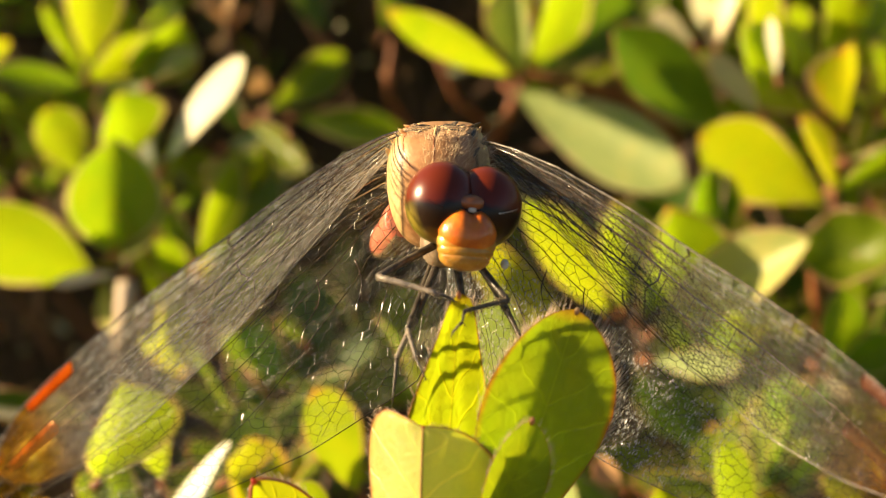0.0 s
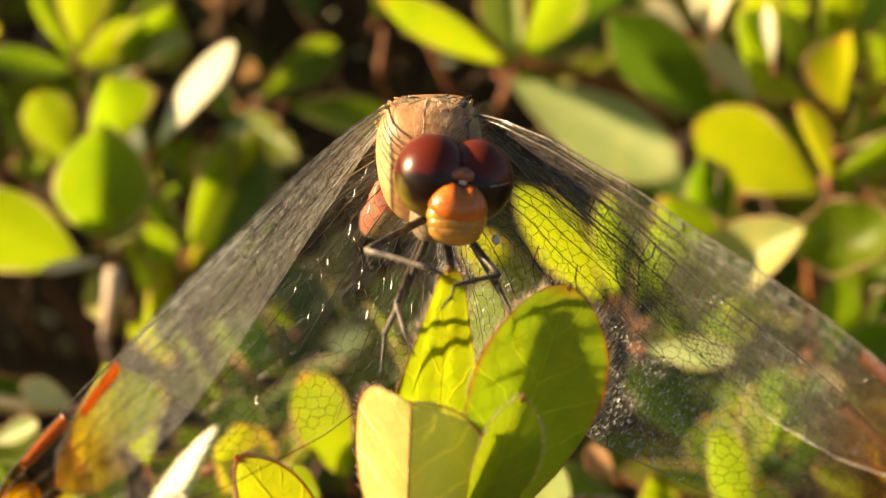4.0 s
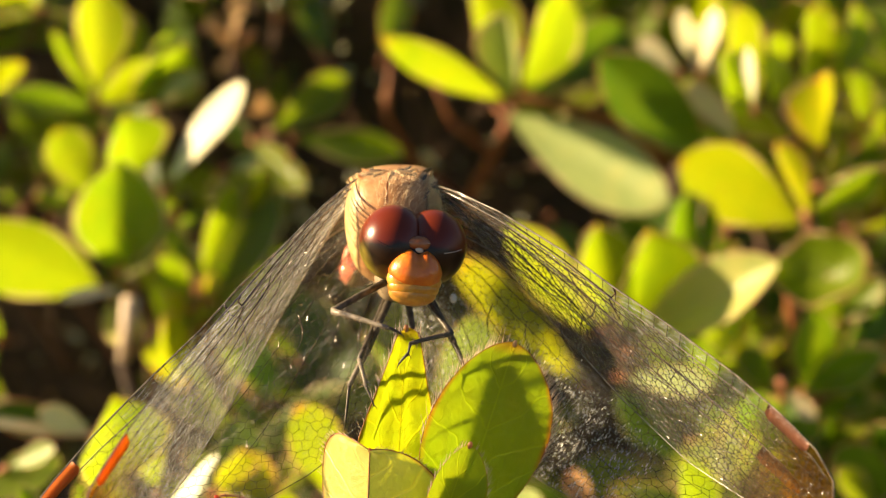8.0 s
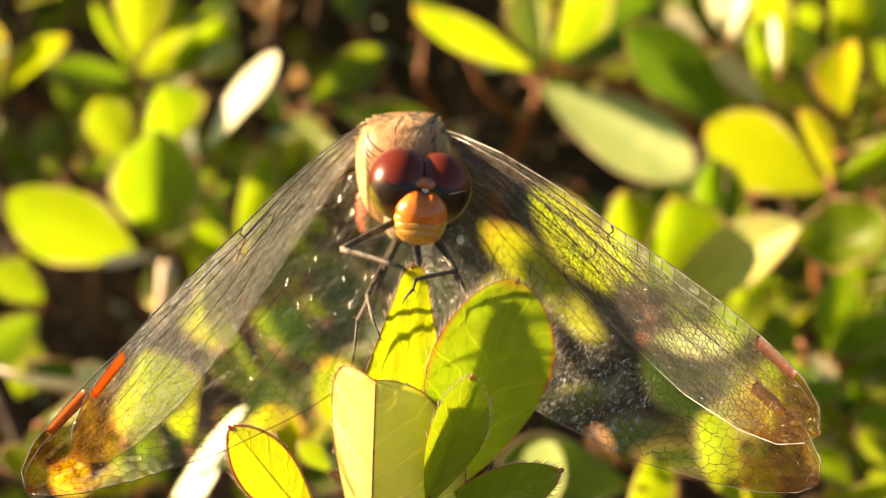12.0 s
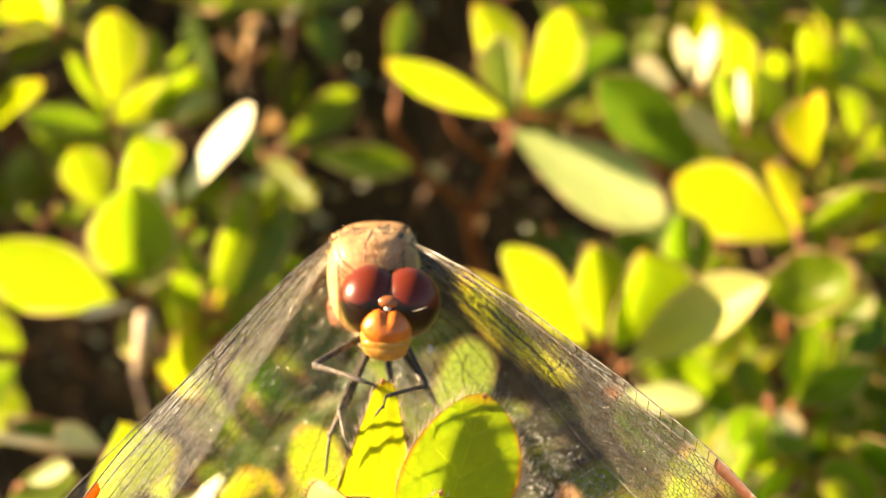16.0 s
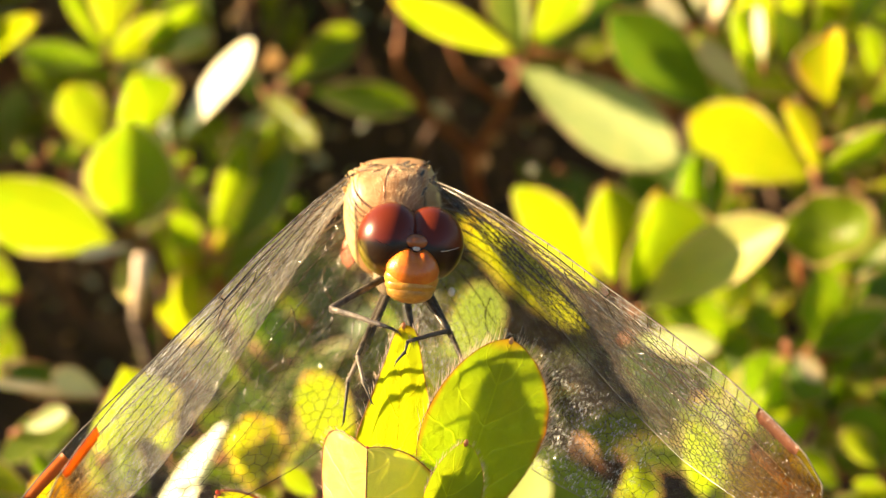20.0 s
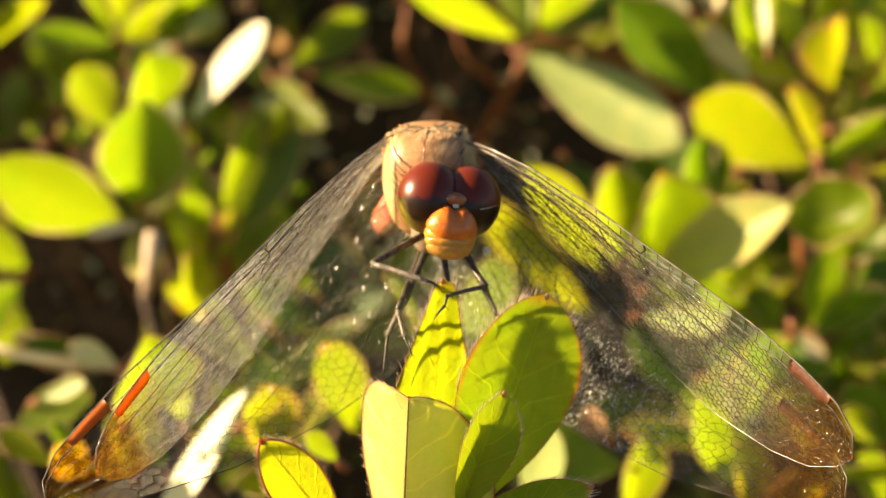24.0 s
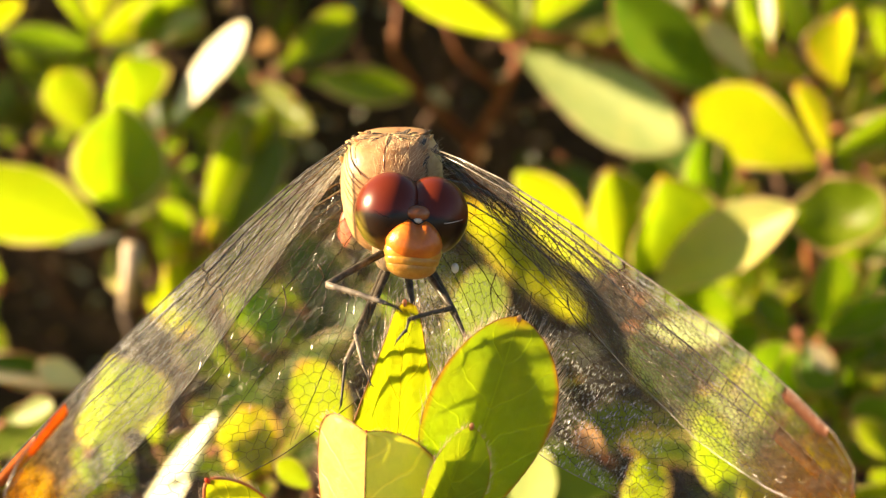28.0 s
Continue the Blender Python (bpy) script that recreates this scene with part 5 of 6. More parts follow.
EYE = eye_material()
FRONS = skin("frons_orange", (0.62, 0.12, 0.005), (0.86, 0.27, 0.02), 0.15, rough=0.34, coat=0.9)
CLYPEUS = skin("clypeus_amber", (0.58, 0.25, 0.022), (0.80, 0.47, 0.08), rough=0.28, coat=0.5)
LABRUM = skin("labrum_brown", (0.52, 0.22, 0.025), (0.76, 0.42, 0.08), rough=0.3, coat=0.5)
def thorax_material():
    """Brown front, tan flanks behind a dark seam, reddish line down the middle."""
    m, nt, out = material("thorax_brown")
    tc = nt.nodes.new("ShaderNodeTexCoord")
    sep = nt.nodes.new("ShaderNodeSeparateXYZ")
    nt.links.new(tc.outputs["Object"], sep.inputs["Vector"])
    x = calc(nt, "ADD", calc(nt, "MULTIPLY", sep.outputs["X"], 1000.0), 1.9)
    x = calc(nt, "ADD", x, calc(nt, "MULTIPLY", calc(nt, "SUBTRACT", noise_of(nt, 500.0, 3.0), 0.5), 0.5))
    z = calc(nt, "MULTIPLY", sep.outputs["Z"], 1000.0)
    n = noise_of(nt, 800.0, 5.0, 0.65)
    front = ramp(nt, n, [(0.3, (0.40, 0.19, 0.075)), (0.72, (0.64, 0.38, 0.18))])
    flank = ramp(nt, n, [(0.3, (0.62, 0.42, 0.17)), (0.72, (0.84, 0.64, 0.34))])
    side = calc(nt, "MULTIPLY", calc(nt, "SUBTRACT", calc(nt, "ABSOLUTE", x), 2.3), 12.0, clamp=True)
    col = blend(nt, side, front, flank)
    seam = calc(nt, "SUBTRACT", 1.0, calc(nt, "MULTIPLY", calc(nt, "ABSOLUTE", calc(nt, "SUBTRACT", calc(nt, "ABSOLUTE", x), 2.3)), 5.5), clamp=True)
    seam = calc(nt, "MULTIPLY", seam, calc(nt, "MULTIPLY", calc(nt, "SUBTRACT", 4.4, z), 1.6, clamp=True))
    col = blend(nt, calc(nt, "MULTIPLY", seam, 0.85), col, (0.035, 0.018, 0.010))
    mid = calc(nt, "SUBTRACT", 1.0, calc(nt, "MULTIPLY", calc(nt, "ABSOLUTE", calc(nt, "SUBTRACT", x, 0.35)), 5.0), clamp=True)
    col = blend(nt, calc(nt, "MULTIPLY", mid, 0.55), col, (0.22, 0.07, 0.03))
    p = node(nt, "ShaderNodeBsdfPrincipled", Roughness=0.42)
    nt.links.new(col, p.inputs["Base Color"])
    nt.links.new(bumped(nt, noise_of(nt, 3600.0, 4.0, 0.65), 0.45, 0.00008), p.inputs["Normal"])
    nt.links.new(p.outputs[0], out.inputs["Surface"])
    return m


THORAX = thorax_material()
PLEURA = skin("thorax_tan", (0.70, 0.46, 0.20), (0.84, 0.62, 0.34), 0.1, 0.5)
BLACK = plain("black_chitin", (0.006, 0.005, 0.004), (0.03, 0.024, 0.018), 0.22, 4000.0, 0.3, 0.00004, coat=0.7)
LEG = plain("leg_chitin", (0.014, 0.012, 0.010), (0.16, 0.135, 0.105), 0.34, 2500.0, 0.5, 0.00005)
SHIN = plain("shin_chitin", (0.12, 0.10, 0.08), (0.46, 0.40, 0.33), 0.40, 2500.0, 0.5, 0.00005)
RED = skin("abdomen_red", (0.45, 0.10, 0.06), (0.70, 0.24, 0.15), 0.1, 0.4)
BEIGE = skin("abdomen_underside", (0.24, 0.17, 0.10), (0.42, 0.32, 0.22), 0.1, 0.5)
CROWN = skin("vertex_brown", (0.24, 0.07, 0.02), (0.50, 0.19, 0.06), 0.05, 0.25, coat=0.8)
FUZZ = plain("body_fuzz", (0.66, 0.46, 0.25), (0.86, 0.70, 0.46), 0.4, 2000.0, 0.1)
GLINT_BEAD = plain("dew_drop", (0.85, 0.85, 0.82), (0.95, 0.95, 0.93), 0.1, 800.0, 0.05, coat=1.0)
OCELLUS = plain("ocellus_pale", (0.62, 0.58, 0.48), (0.8, 0.76, 0.66), 0.15, 800.0, 0.05, coat=0.6)

# head, in its own space about the neck
bm = blob(bmesh.new(), (0, 1.5 * MM, 0), (2.3 * MM, 1.5 * MM, 2.2 * MM))
head = part("head", bm, BLACK, fly)
HEAD_AT = Vector((-0.50 * MM, 2.2 * MM, 0.35 * MM))


def eye_shape(side):
    def f(x, y, z):
        flat = 0.97 if x * side < 0 else 1.0
        return x * flat, y, z * (1.0 if z > 0 else 1.02)
    return f


for side, name in ((-1, "eye"), (1, "eye")):
    bm = blob(bmesh.new(), (0, 0, 0), (2.24 * MM, 2.25 * MM, 2.45 * MM), u=40, v=28, shape=eye_shape(side))
    ob = part(name, bm, EYE, head, "glossy dark red-brown compound eye")
    ob.matrix_basis = pose(side * 1.31 * MM, 0.0 * MM, 0.05 * MM, 0, side * 4, side * -14)
bm = blob(bmesh.new(), (0.02 * MM, -1.72 * MM, -1.66 * MM), (1.76 * MM, 1.32 * MM, 1.52 * MM), u=44, v=32, shape=lambda x, y, z: (x * (1 - 0.16 * max(z, 0)) * (abs(x) + 0.001) ** -0.12, y * (1 - 0.20 * math.exp(-(x / 0.13) ** 2) * max(z + 0.3, 0)), z * (1 - 0.20 * math.exp(-(x / 0.22) ** 2) * (z > 0))))
part("forehead", bm, FRONS, head, "shiny orange bulging forehead")
bm = blob(bmesh.new(), (0.02 * MM, -1.62 * MM, -2.28 * MM), (1.80 * MM, 1.20 * MM, 1.06 * MM), u=44, v=22)
part("clypeus", bm, CLYPEUS, head, "amber face band")
bm = blob(bmesh.new(), (0.02 * MM, -1.60 * MM, -2.74 * MM), (1.70 * MM, 1.20 * MM, 0.78 * MM), u=44, v=20)
part("lower_clypeus", bm, CLYPEUS, head, "yellow band above the lip")
bm = blob(bmesh.new(), (0.02 * MM, -1.50 * MM, -3.12 * MM), (1.56 * MM, 1.20 * MM, 0.84 * MM), u=44, v=22)
part("labrum", bm, LABRUM, head, "orange-brown rounded upper lip")
bm = blob(bmesh.new(), (0.02 * MM, -1.15 * MM, -3.42 * MM), (1.1 * MM, 0.9 * MM, 0.55 * MM))
part("mandible", bm, LABRUM, head)
bm = blob(bmesh.new(), (0.05 * MM, -1.84 * MM, 0.12 * MM), (0.84 * MM, 0.58 * MM, 0.50 * MM), u=24, v=16)
part("vertex", bm, CROWN, head, "small brown bump between the eyes")
bm = blob(bmesh.new(), (0, -1.75 * MM, -0.45 * MM), (0.95 * MM, 0.5 * MM, 0.30 * MM))
part("face_groove", bm, BLACK, head, "black band above the forehead")
bm = blob(bmesh.new(), (0.05 * MM, -2.15 * MM, -0.32 * MM), (0.27 * MM, 0.2 * MM, 0.19 * MM), u=14, v=10)
part("ocellus", bm, OCELLUS, head, "pale median ocellus")
for side in (-1, 1):
    bm = blob(bmesh.new(), (side * 0.72 * MM, -1.85 * MM, -0.22 * MM), (0.17 * MM, 0.15 * MM, 0.17 * MM), u=12, v=8)
    part("ocellus", bm, BLACK, head, "shiny black side ocellus")
    bm = tube(bmesh.new(), bent((side * 0.9 * MM, -1.9 * MM, -0.35 * MM), (side * 2.75 * MM, -2.5 * MM, 0.02 * MM), (0, 0, -0.16 * MM)), [0.045 * MM - 0.004 * MM * i for i in range(9)], 5)
    part("antenna", bm, OCELLUS if side > 0 else BLACK, head, "thread-like antenna")
rnd = random.Random(5)
bm = bmesh.new()
for i in range(170):
    x = rnd.uniform(-1.4, 1.4)
    z = rnd.uniform(-3.6, -1.0)
    p = Vector((x, -1.62 - 0.95 * math.sqrt(max(0.0, 1 - (x / 1.6) ** 2)) + 0.15, z)) * MM
    spine(bm, p, p + Vector((rnd.uniform(-0.12, 0.12), -0.28, rnd.uniform(-0.1, 0.16))) * MM, 0.012 * MM)
tagged(part("face_hairs", bm, FUZZ, head), kind="stuff")
bm = bmesh.new()
for k in range(26):
    a = rnd.uniform(-1, 1)
    p = Vector((a * 0.6, -1.7, 0.55 + 0.2 * rnd.random())) * MM
    spine(bm, p, p + Vector((rnd.uniform(-0.2, 0.2), -0.45, rnd.uniform(0.0, 0.4))) * MM, 0.012 * MM)
tagged(part("crown_hairs", bm, BLACK, head), kind="stuff")

# thorax
T0 = Vector((-1.95, 7.4, 2.0)) * MM
T_TURN = pose(0, 0, 0, 14, 0, -8).to_3x3()
T_SIZE = Vector((3.15, 4.3, 4.10))


def boxy(x, y, z):
    """Pushes a point of the unit ball out to a rounded box."""
    k = (abs(x) ** 2.7 + abs(y) ** 2.7 + abs(z) ** 2.7) ** (-1 / 2.7)
    z *= k
    return x * k * (1 - 0.10 * max(-z, 0)), y * k, z if z < 0.80 else 0.80 + (z - 0.80) * 0.35


def on_thorax(th, ph, out=1.0):
    """A place on the thorax: th from its top, ph round it (270 faces forward), in degrees."""
    th, ph = radians(th), radians(ph)
    n = Vector((math.sin(th) * math.cos(ph), math.sin(th) * math.sin(ph), math.cos(th)))
    b = boxy(*n)
    return T0 + T_TURN @ Vector((b[0] * T_SIZE.x * out, b[1] * T_SIZE.y * out, b[2] * T_SIZE.z * out)) * MM, T_TURN @ n


bm = blob(bmesh.new(), T0, T_SIZE * MM, T_TURN, u=56, v=40, shape=boxy)
thorax = part("thorax", bm, THORAX, fly, "furry brown thorax with tan flanks and a reddish middle line")
bm = tube(bmesh.new(), [on_thorax(14 + 4.5 * i, 276, 0.99)[0] for i in range(12)], [0.13 * MM - 0.006 * MM * i for i in range(12)], 6)
part("dorsal_ridge", bm, CROWN, thorax, "dark red ridge down the front")
for side, ph in ((-1, 216), (1, 322)):
    bm = tube(bmesh.new(), [on_thorax(34 + 4 * i, ph - side * i * 4.0, 0.992)[0] for i in range(9)], [0.05 * MM] * 9, 6)
    part("shoulder_line", bm, CROWN, thorax)
r = random.Random(9)
for k in range(30):
    a = -56 + 112 * (k % 15) / 14
    p, n = on_thorax(abs(a) + (6 if k < 15 else 0), ((204 if a < 0 else 336) if k < 15 else (176 if a < 0 else 4)) + r.uniform(-14, 14), 1.0)
    size = (r.uniform(0.35, 0.7), r.uniform(0.16, 0.28), r.uniform(0.05, 0.09))
    bm = blob(bmesh.new(), p - n * 0.03 * MM, tuple(v * MM for v in size), pose(0, 0, 0, r.uniform(-30, 30), -a * 0.9 + r.uniform(-20, 20), r.uniform(-60, 60)).to_3x3(), u=16, v=9)
    part("wing_hinge_plate", bm, (PLEURA, THORAX, LEG, THORAX, LEG)[k % 5], thorax)
for side in (-1, 1):
    for k in range(4):
        a, _ = on_thorax(30 + 9 * k, 200 if side < 0 else 338)
        b, _ = on_thorax(8 + 6 * k, 250 if side < 0 else 290)
        bm = tube(bmesh.new(), bent(a, b, (0, 0, 0.22 * MM), 6), [0.10 * MM, 0.09 * MM, 0.08 * MM, 0.07 * MM, 0.06 * MM, 0.05 * MM, 0.03 * MM], 6)
        part("hinge_ridge", bm, BEIGE if k % 2 else LEG, thorax)
bm = bmesh.new()
for i in range(2400):
    th, ph = 90 - 62 * rnd.random() ** 1.7, rnd.uniform(180, 355)
    if ph < 262 and rnd.random() < 0.96:
        continue
    p, n = on_thorax(th, ph)
    q = p + (n + Vector((rnd.uniform(-0.4, 0.5), rnd.uniform(-0.5, 0.2), rnd.uniform(-0.1, 0.6)))) * MM * rnd.uniform(0.15, 0.30 if ph < 262 else 0.30 + 0.85 * (th > 52))
    spine(bm, p, q, 0.014 * MM)
tagged(part("thorax_fuzz", bm, FUZZ, thorax), "fine pale hairs", kind="stuff")
bm = bmesh.new()
for i in range(420):
    p, n = on_thorax(rnd.uniform(12, 44), rnd.uniform(180, 360))
    spine(bm, p, p + (n + Vector((rnd.uniform(-0.6, 0.6), rnd.uniform(-0.4, 0.4), 0.3))) * MM * rnd.uniform(0.10, 0.32), 0.010 * MM)
tagged(part("thorax_fringe", bm, FUZZ, thorax), "short hairs along the upper edge", kind="stuff")
for ph, t0, t1 in ((276, 4, 40), (236, 5, 32), (312, 5, 30), (206, 8, 34), (344, 8, 34)):
    bm = tube(bmesh.new(), [on_thorax(t0 + (t1 - t0) * i / 6, ph, 1.0 + 0.012 * math.sin(math.pi * i / 6))[0] for i in range(7)], [(0.105 - 0.010 * i) * MM for i in range(7)], 8)
    part("wing_base_ridge", bm, PLEURA, thorax, "pale ridge at the wing bases")
# breast between the legs
bm = blob(bmesh.new(), Vector((-1.7, 6.0, -1.6)) * MM, (1.5 * MM, 2.8 * MM, 1.5 * MM), pose(0, 0, 0, 18, 0, 0).to_3x3(), u=28, v=20, shape=boxy)
breast = part("breast", bm, BEIGE, fly, "pale hairy underside between the legs")
bm = bmesh.new()
for i in range(500):
    a, b = rnd.uniform(0, math.tau), rnd.uniform(-0.9, 0.6)
    n = Vector((math.cos(a) * math.sqrt(1 - b * b), math.sin(a) * math.sqrt(1 - b * b), b))
    p = Vector((-1.7 + 1.5 * n.x, 6.0 + 2.8 * n.y, -1.6 + 1.5 * n.z)) * MM
    spine(bm, p, p + (n + Vector((rnd.uniform(-0.4, 0.4), rnd.uniform(-0.4, 0.2), -0.4))) * MM * rnd.uniform(0.2, 0.7), 0.010 * MM)
tagged(part("breast_hairs", bm, FUZZ, breast), "fine pale hairs", kind="stuff")

# abdomen: red ringed segments that run straight back
abdomen = [Vector((-4.1, 10.4, -0.3)) * MM + Vector((-2.6 * u, 23.5 * u, -2.4 * u + 0.6 * u * u)) * MM for u in [i / 10 for i in range(11)]]
for i in range(9):
    a, b = abdomen[i], abdomen[i + 1]
    r = (1.45, 1.45, 1.35, 1.3, 1.3, 1.3, 1.2, 1.05, 0.85)[i] * MM
    bm = tube(bmesh.new(), [a, a + (b - a) * 0.05, a + (b - a) * 0.3, a + (b - a) * 0.5, a + (b - a) * 0.7, a + (b - a) * 0.95, b], [r * 0.84, r, r * 0.97, r * 1.05, r * 0.97, r, r * 0.86], 20)
    for face in bm.faces:
        if face.calc_center_median().z < (a.z + b.z) / 2 - r * 0.72:
            face.material_index = 1
    part("abdomen_segment", bm, [RED, BEIGE], fly, "red segment with a pale underside")
bm = tube(bmesh.new(), bent(abdomen[9], abdomen[10], n=3), [0.8 * MM, 0.7 * MM, 0.5 * MM, 0.2 * MM], 10)
part("tail_tip", bm, RED, fly)


def limb(name, pts, radii, spines, mat, seed, lower=None):
    """A leg: femur, tibia, foot, with rows of bristles; pts in the dragonfly's space, in mm."""
    pts = [Vector(p) * MM for p in pts]
    r = random.Random(seed)
    ob = None
    names = ("femur", "tibia", "tarsus")
    legs = part("leg", tube(bmesh.new(), bent(pts[0] + (pts[0] - pts[1]) * 0.12, pts[0] + (pts[1] - pts[0]) * 0.06, n=2), [radii[0] * MM * 1.1] * 3, 8), LEG, fly, name)
    for i, (a, b) in enumerate(zip(pts, pts[1:])):
        ra, rb = radii[min(i, 2)] * MM, radii[min(i, 2)] * MM * (0.8, 0.7, 0.55)[min(i, 2)]
        line = bent(a, b, (0, 0, 0.04 * MM), 6)
        bm = tube(bmesh.new(), line, [(ra + (rb - ra) * k / 6) * (1.12 if k in (0, 6) else 1) for k in range(7)], 9)
        way = (b - a).normalized()
        x, y = across(way)
        if i < 2:
            count = int((b - a).length / MM * spines)
            for k in range(count):
                for ang in (0.6, 2.4, 4.0):
                    u = (k + r.random() * 0.5) / max(count, 1)
                    p = a.lerp(b, u)
                    d = math.cos(ang + r.uniform(-0.2, 0.2)) * x + math.sin(ang) * y
                    spine(bm, p + d * rb * 0.8, p + d * (rb + r.uniform(0.30, 0.6) * MM) + way * 0.25 * MM, 0.026 * MM)
        if i >= 2:
            for s in (-1, 1):
                spine(bm, b, b + way * 0.35 * MM + x * s * 0.3 * MM + y * 0.12 * MM, 0.05 * MM)
        ob = part(names[min(i, 2)], bm, (LEG, lower or LEG, LEG)[min(i, 2)], legs)
        if i == 1:
            hairs = bmesh.new()
            for k in range(70):
                ang = r.uniform(0, math.tau)
                d = math.cos(ang) * x + math.sin(ang) * y
                p = a.lerp(b, r.random()) + d * rb
                spine(hairs, p, p + (d * r.uniform(0.15, 0.42) + way * 0.2) * MM, 0.011 * MM)
            tagged(part("tibia_hairs", hairs, FUZZ, legs), "fine pale hairs", kind="stuff")
    return legs


limb("dark front leg bent on the leaf tip", [(-1.56, 3.15, -1.68), (-5.56, 0.00, -3.89), (-1.93, -1.57, -4.88), (-1.11, -1.57, -5.24)], (0.26, 0.20, 0.12), 2.6, LEG, 1, SHIN)
limb("black front leg clasping the leaf", [(-0.02, 3.15, -2.71), (2.04, 0.00, -5.32), (-0.49, -1.57, -5.87), (-0.62, -2.10, -6.48), (-1.20, -2.10, -7.13)], (0.26, 0.17, 0.11), 2.6, LEG, 2)
limb("grey-black middle leg reaching down", [(-1.83, 5.24, -2.51), (-3.42, 2.10, -6.47), (-4.46, 0.00, -8.66), (-4.70, -0.52, -11.22)], (0.27, 0.22, 0.12), 2.6, LEG, 3, SHIN)
limb("black middle leg behind the leaf", [(-0.99, 5.24, -2.68), (-0.53, 4.19, -5.64), (0.19, 3.15, -9.75), (0.33, 3.15, -11.12)], (0.26, 0.21, 0.12), 2.6, LEG, 4)
limb("black hind leg behind the leaf", [(0.34, 6.29, -2.84), (2.13, 4.19, -5.99), (2.87, 3.15, -7.52), (3.24, 3.15, -8.38)], (0.26, 0.20, 0.12), 2.6, LEG, 5)
limb("thin hind leg on the leaf edge", [(-2.33, 7.34, -2.83), (-3.82, 0.00, -6.99), (-3.31, -1.57, -8.59), (-2.77, -2.10, -9.68)], (0.20, 0.15, 0.09), 2.6, LEG, 6, SHIN)


# white bead added in place of a blurred highlight, brightness in its colour
part("dew_drop", blob(bmesh.new(), Vector((2.11, 6.29, -3.20)) * MM, (0.26 * MM, 0.24 * MM, 0.34 * MM), u=18, v=12), GLINT_BEAD, fly, "white bead standing in for a bright glint beside the legs")


# ---------- wings ----------
def membrane_material(name, crumple_glint=0.0, sheen_dust=0.12):
    m, nt, out = material(name)
    uv = nt.nodes.new("ShaderNodeUVMap")
    sep = nt.nodes.new("ShaderNodeSeparateXYZ")
    nt.links.new(uv.outputs["UV"], sep.inputs["Vector"])
    u, v = sep.outputs["X"], sep.outputs["Y"]

    def ease(value, low, high):
        return calc(nt, "MULTIPLY", calc(nt, "SUBTRACT", value, low), 1.0 / (high - low), clamp=True)

    patch = calc(nt, "ADD", u, calc(nt, "MULTIPLY", calc(nt, "SUBTRACT", noise_of(nt, 220.0, 3.0), 0.5), 0.14))
    tipness = ease(patch, 0.79, 0.90)
    smoke = ramp(nt, noise_of(nt, 420.0, 4.0, 0.7), [(0.36, (0.22, 0.09, 0.02)), (0.47, (0.78, 0.44, 0.06)), (0.60, (1.0, 0.84, 0.25))])
    film = blend(nt, noise_of(nt, 160.0, 3.0), (0.955, 0.95, 0.92), (0.99, 0.99, 0.97))
    film = blend(nt, tipness, film, smoke)
    clear = nt.nodes.new("ShaderNodeBsdfTransparent")
    nt.links.new(film, clear.inputs["Color"])
    # crinkled gloss that glints in the sun
    pleats = noise_of(nt, 1.0, 4.0, 0.75, "UV", (240.0, 26.0, 1.0))
    crinkle = calc(nt, "ADD", pleats, calc(nt, "MULTIPLY", noise_of(nt, 4200.0, 3.0, 0.75), 0.9))
    bump = bumped(nt, crinkle, 1.0, 0.0008)
    gloss = node(nt, "ShaderNodeBsdfAnisotropic", Roughness=0.25, Color=(0.95, 0.93, 0.88, 1))
    nt.links.new(bump, gloss.inputs["Normal"])
    # bluish pale tone: sky reflection is put into the film's colour
    tone = blend(nt, tipness, (0.76, 0.79, 0.80), (0.80, 0.42, 0.05))
    haze = nt.nodes.new("ShaderNodeBsdfTranslucent")
    dull = nt.nodes.new("ShaderNodeBsdfDiffuse")
    nt.links.new(tone, haze.inputs["Color"])
    nt.links.new(tone, dull.inputs["Color"])
    dust_haze = node(nt, "ShaderNodeMixShader", Fac=0.45)
    nt.links.new(dull.outputs[0], dust_haze.inputs[1])
    nt.links.new(haze.outputs[0], dust_haze.inputs[2])
    # dust and sun-haze streaks along the veins, painted flashes behind the front edge's knot
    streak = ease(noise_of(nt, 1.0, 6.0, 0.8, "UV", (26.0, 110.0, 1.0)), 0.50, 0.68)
    cover = calc(nt, "MULTIPLY", streak, calc(nt, "ADD", sheen_dust * 2.2, calc(nt, "MULTIPLY", ease(u, 0.42, 0.0), 0.35)))
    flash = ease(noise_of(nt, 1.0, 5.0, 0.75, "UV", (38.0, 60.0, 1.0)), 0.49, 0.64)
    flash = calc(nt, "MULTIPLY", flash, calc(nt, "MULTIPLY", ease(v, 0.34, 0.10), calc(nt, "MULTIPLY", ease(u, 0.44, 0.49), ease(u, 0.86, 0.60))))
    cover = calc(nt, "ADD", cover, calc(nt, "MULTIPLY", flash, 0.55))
    cover = calc(nt, "ADD", cover, calc(nt, "MULTIPLY", tipness, 0.02))
    if crumple_glint:
        # crumpled inner half, folded across, its glints painted as pale streaks
        fold_glints = ease(noise_of(nt, 1.0, 6.0, 0.75, "UV", (210.0, 26.0, 1.0)), 0.52, 0.66)
        inner = calc(nt, "MULTIPLY", ease(u, 0.74, 0.60), ease(v, 0.28, 0.50))
        cover = calc(nt, "ADD", cover, calc(nt, "MULTIPLY", calc(nt, "MULTIPLY", fold_glints, inner), crumple_glint))
    hazy = nt.nodes.new("ShaderNodeMixShader")
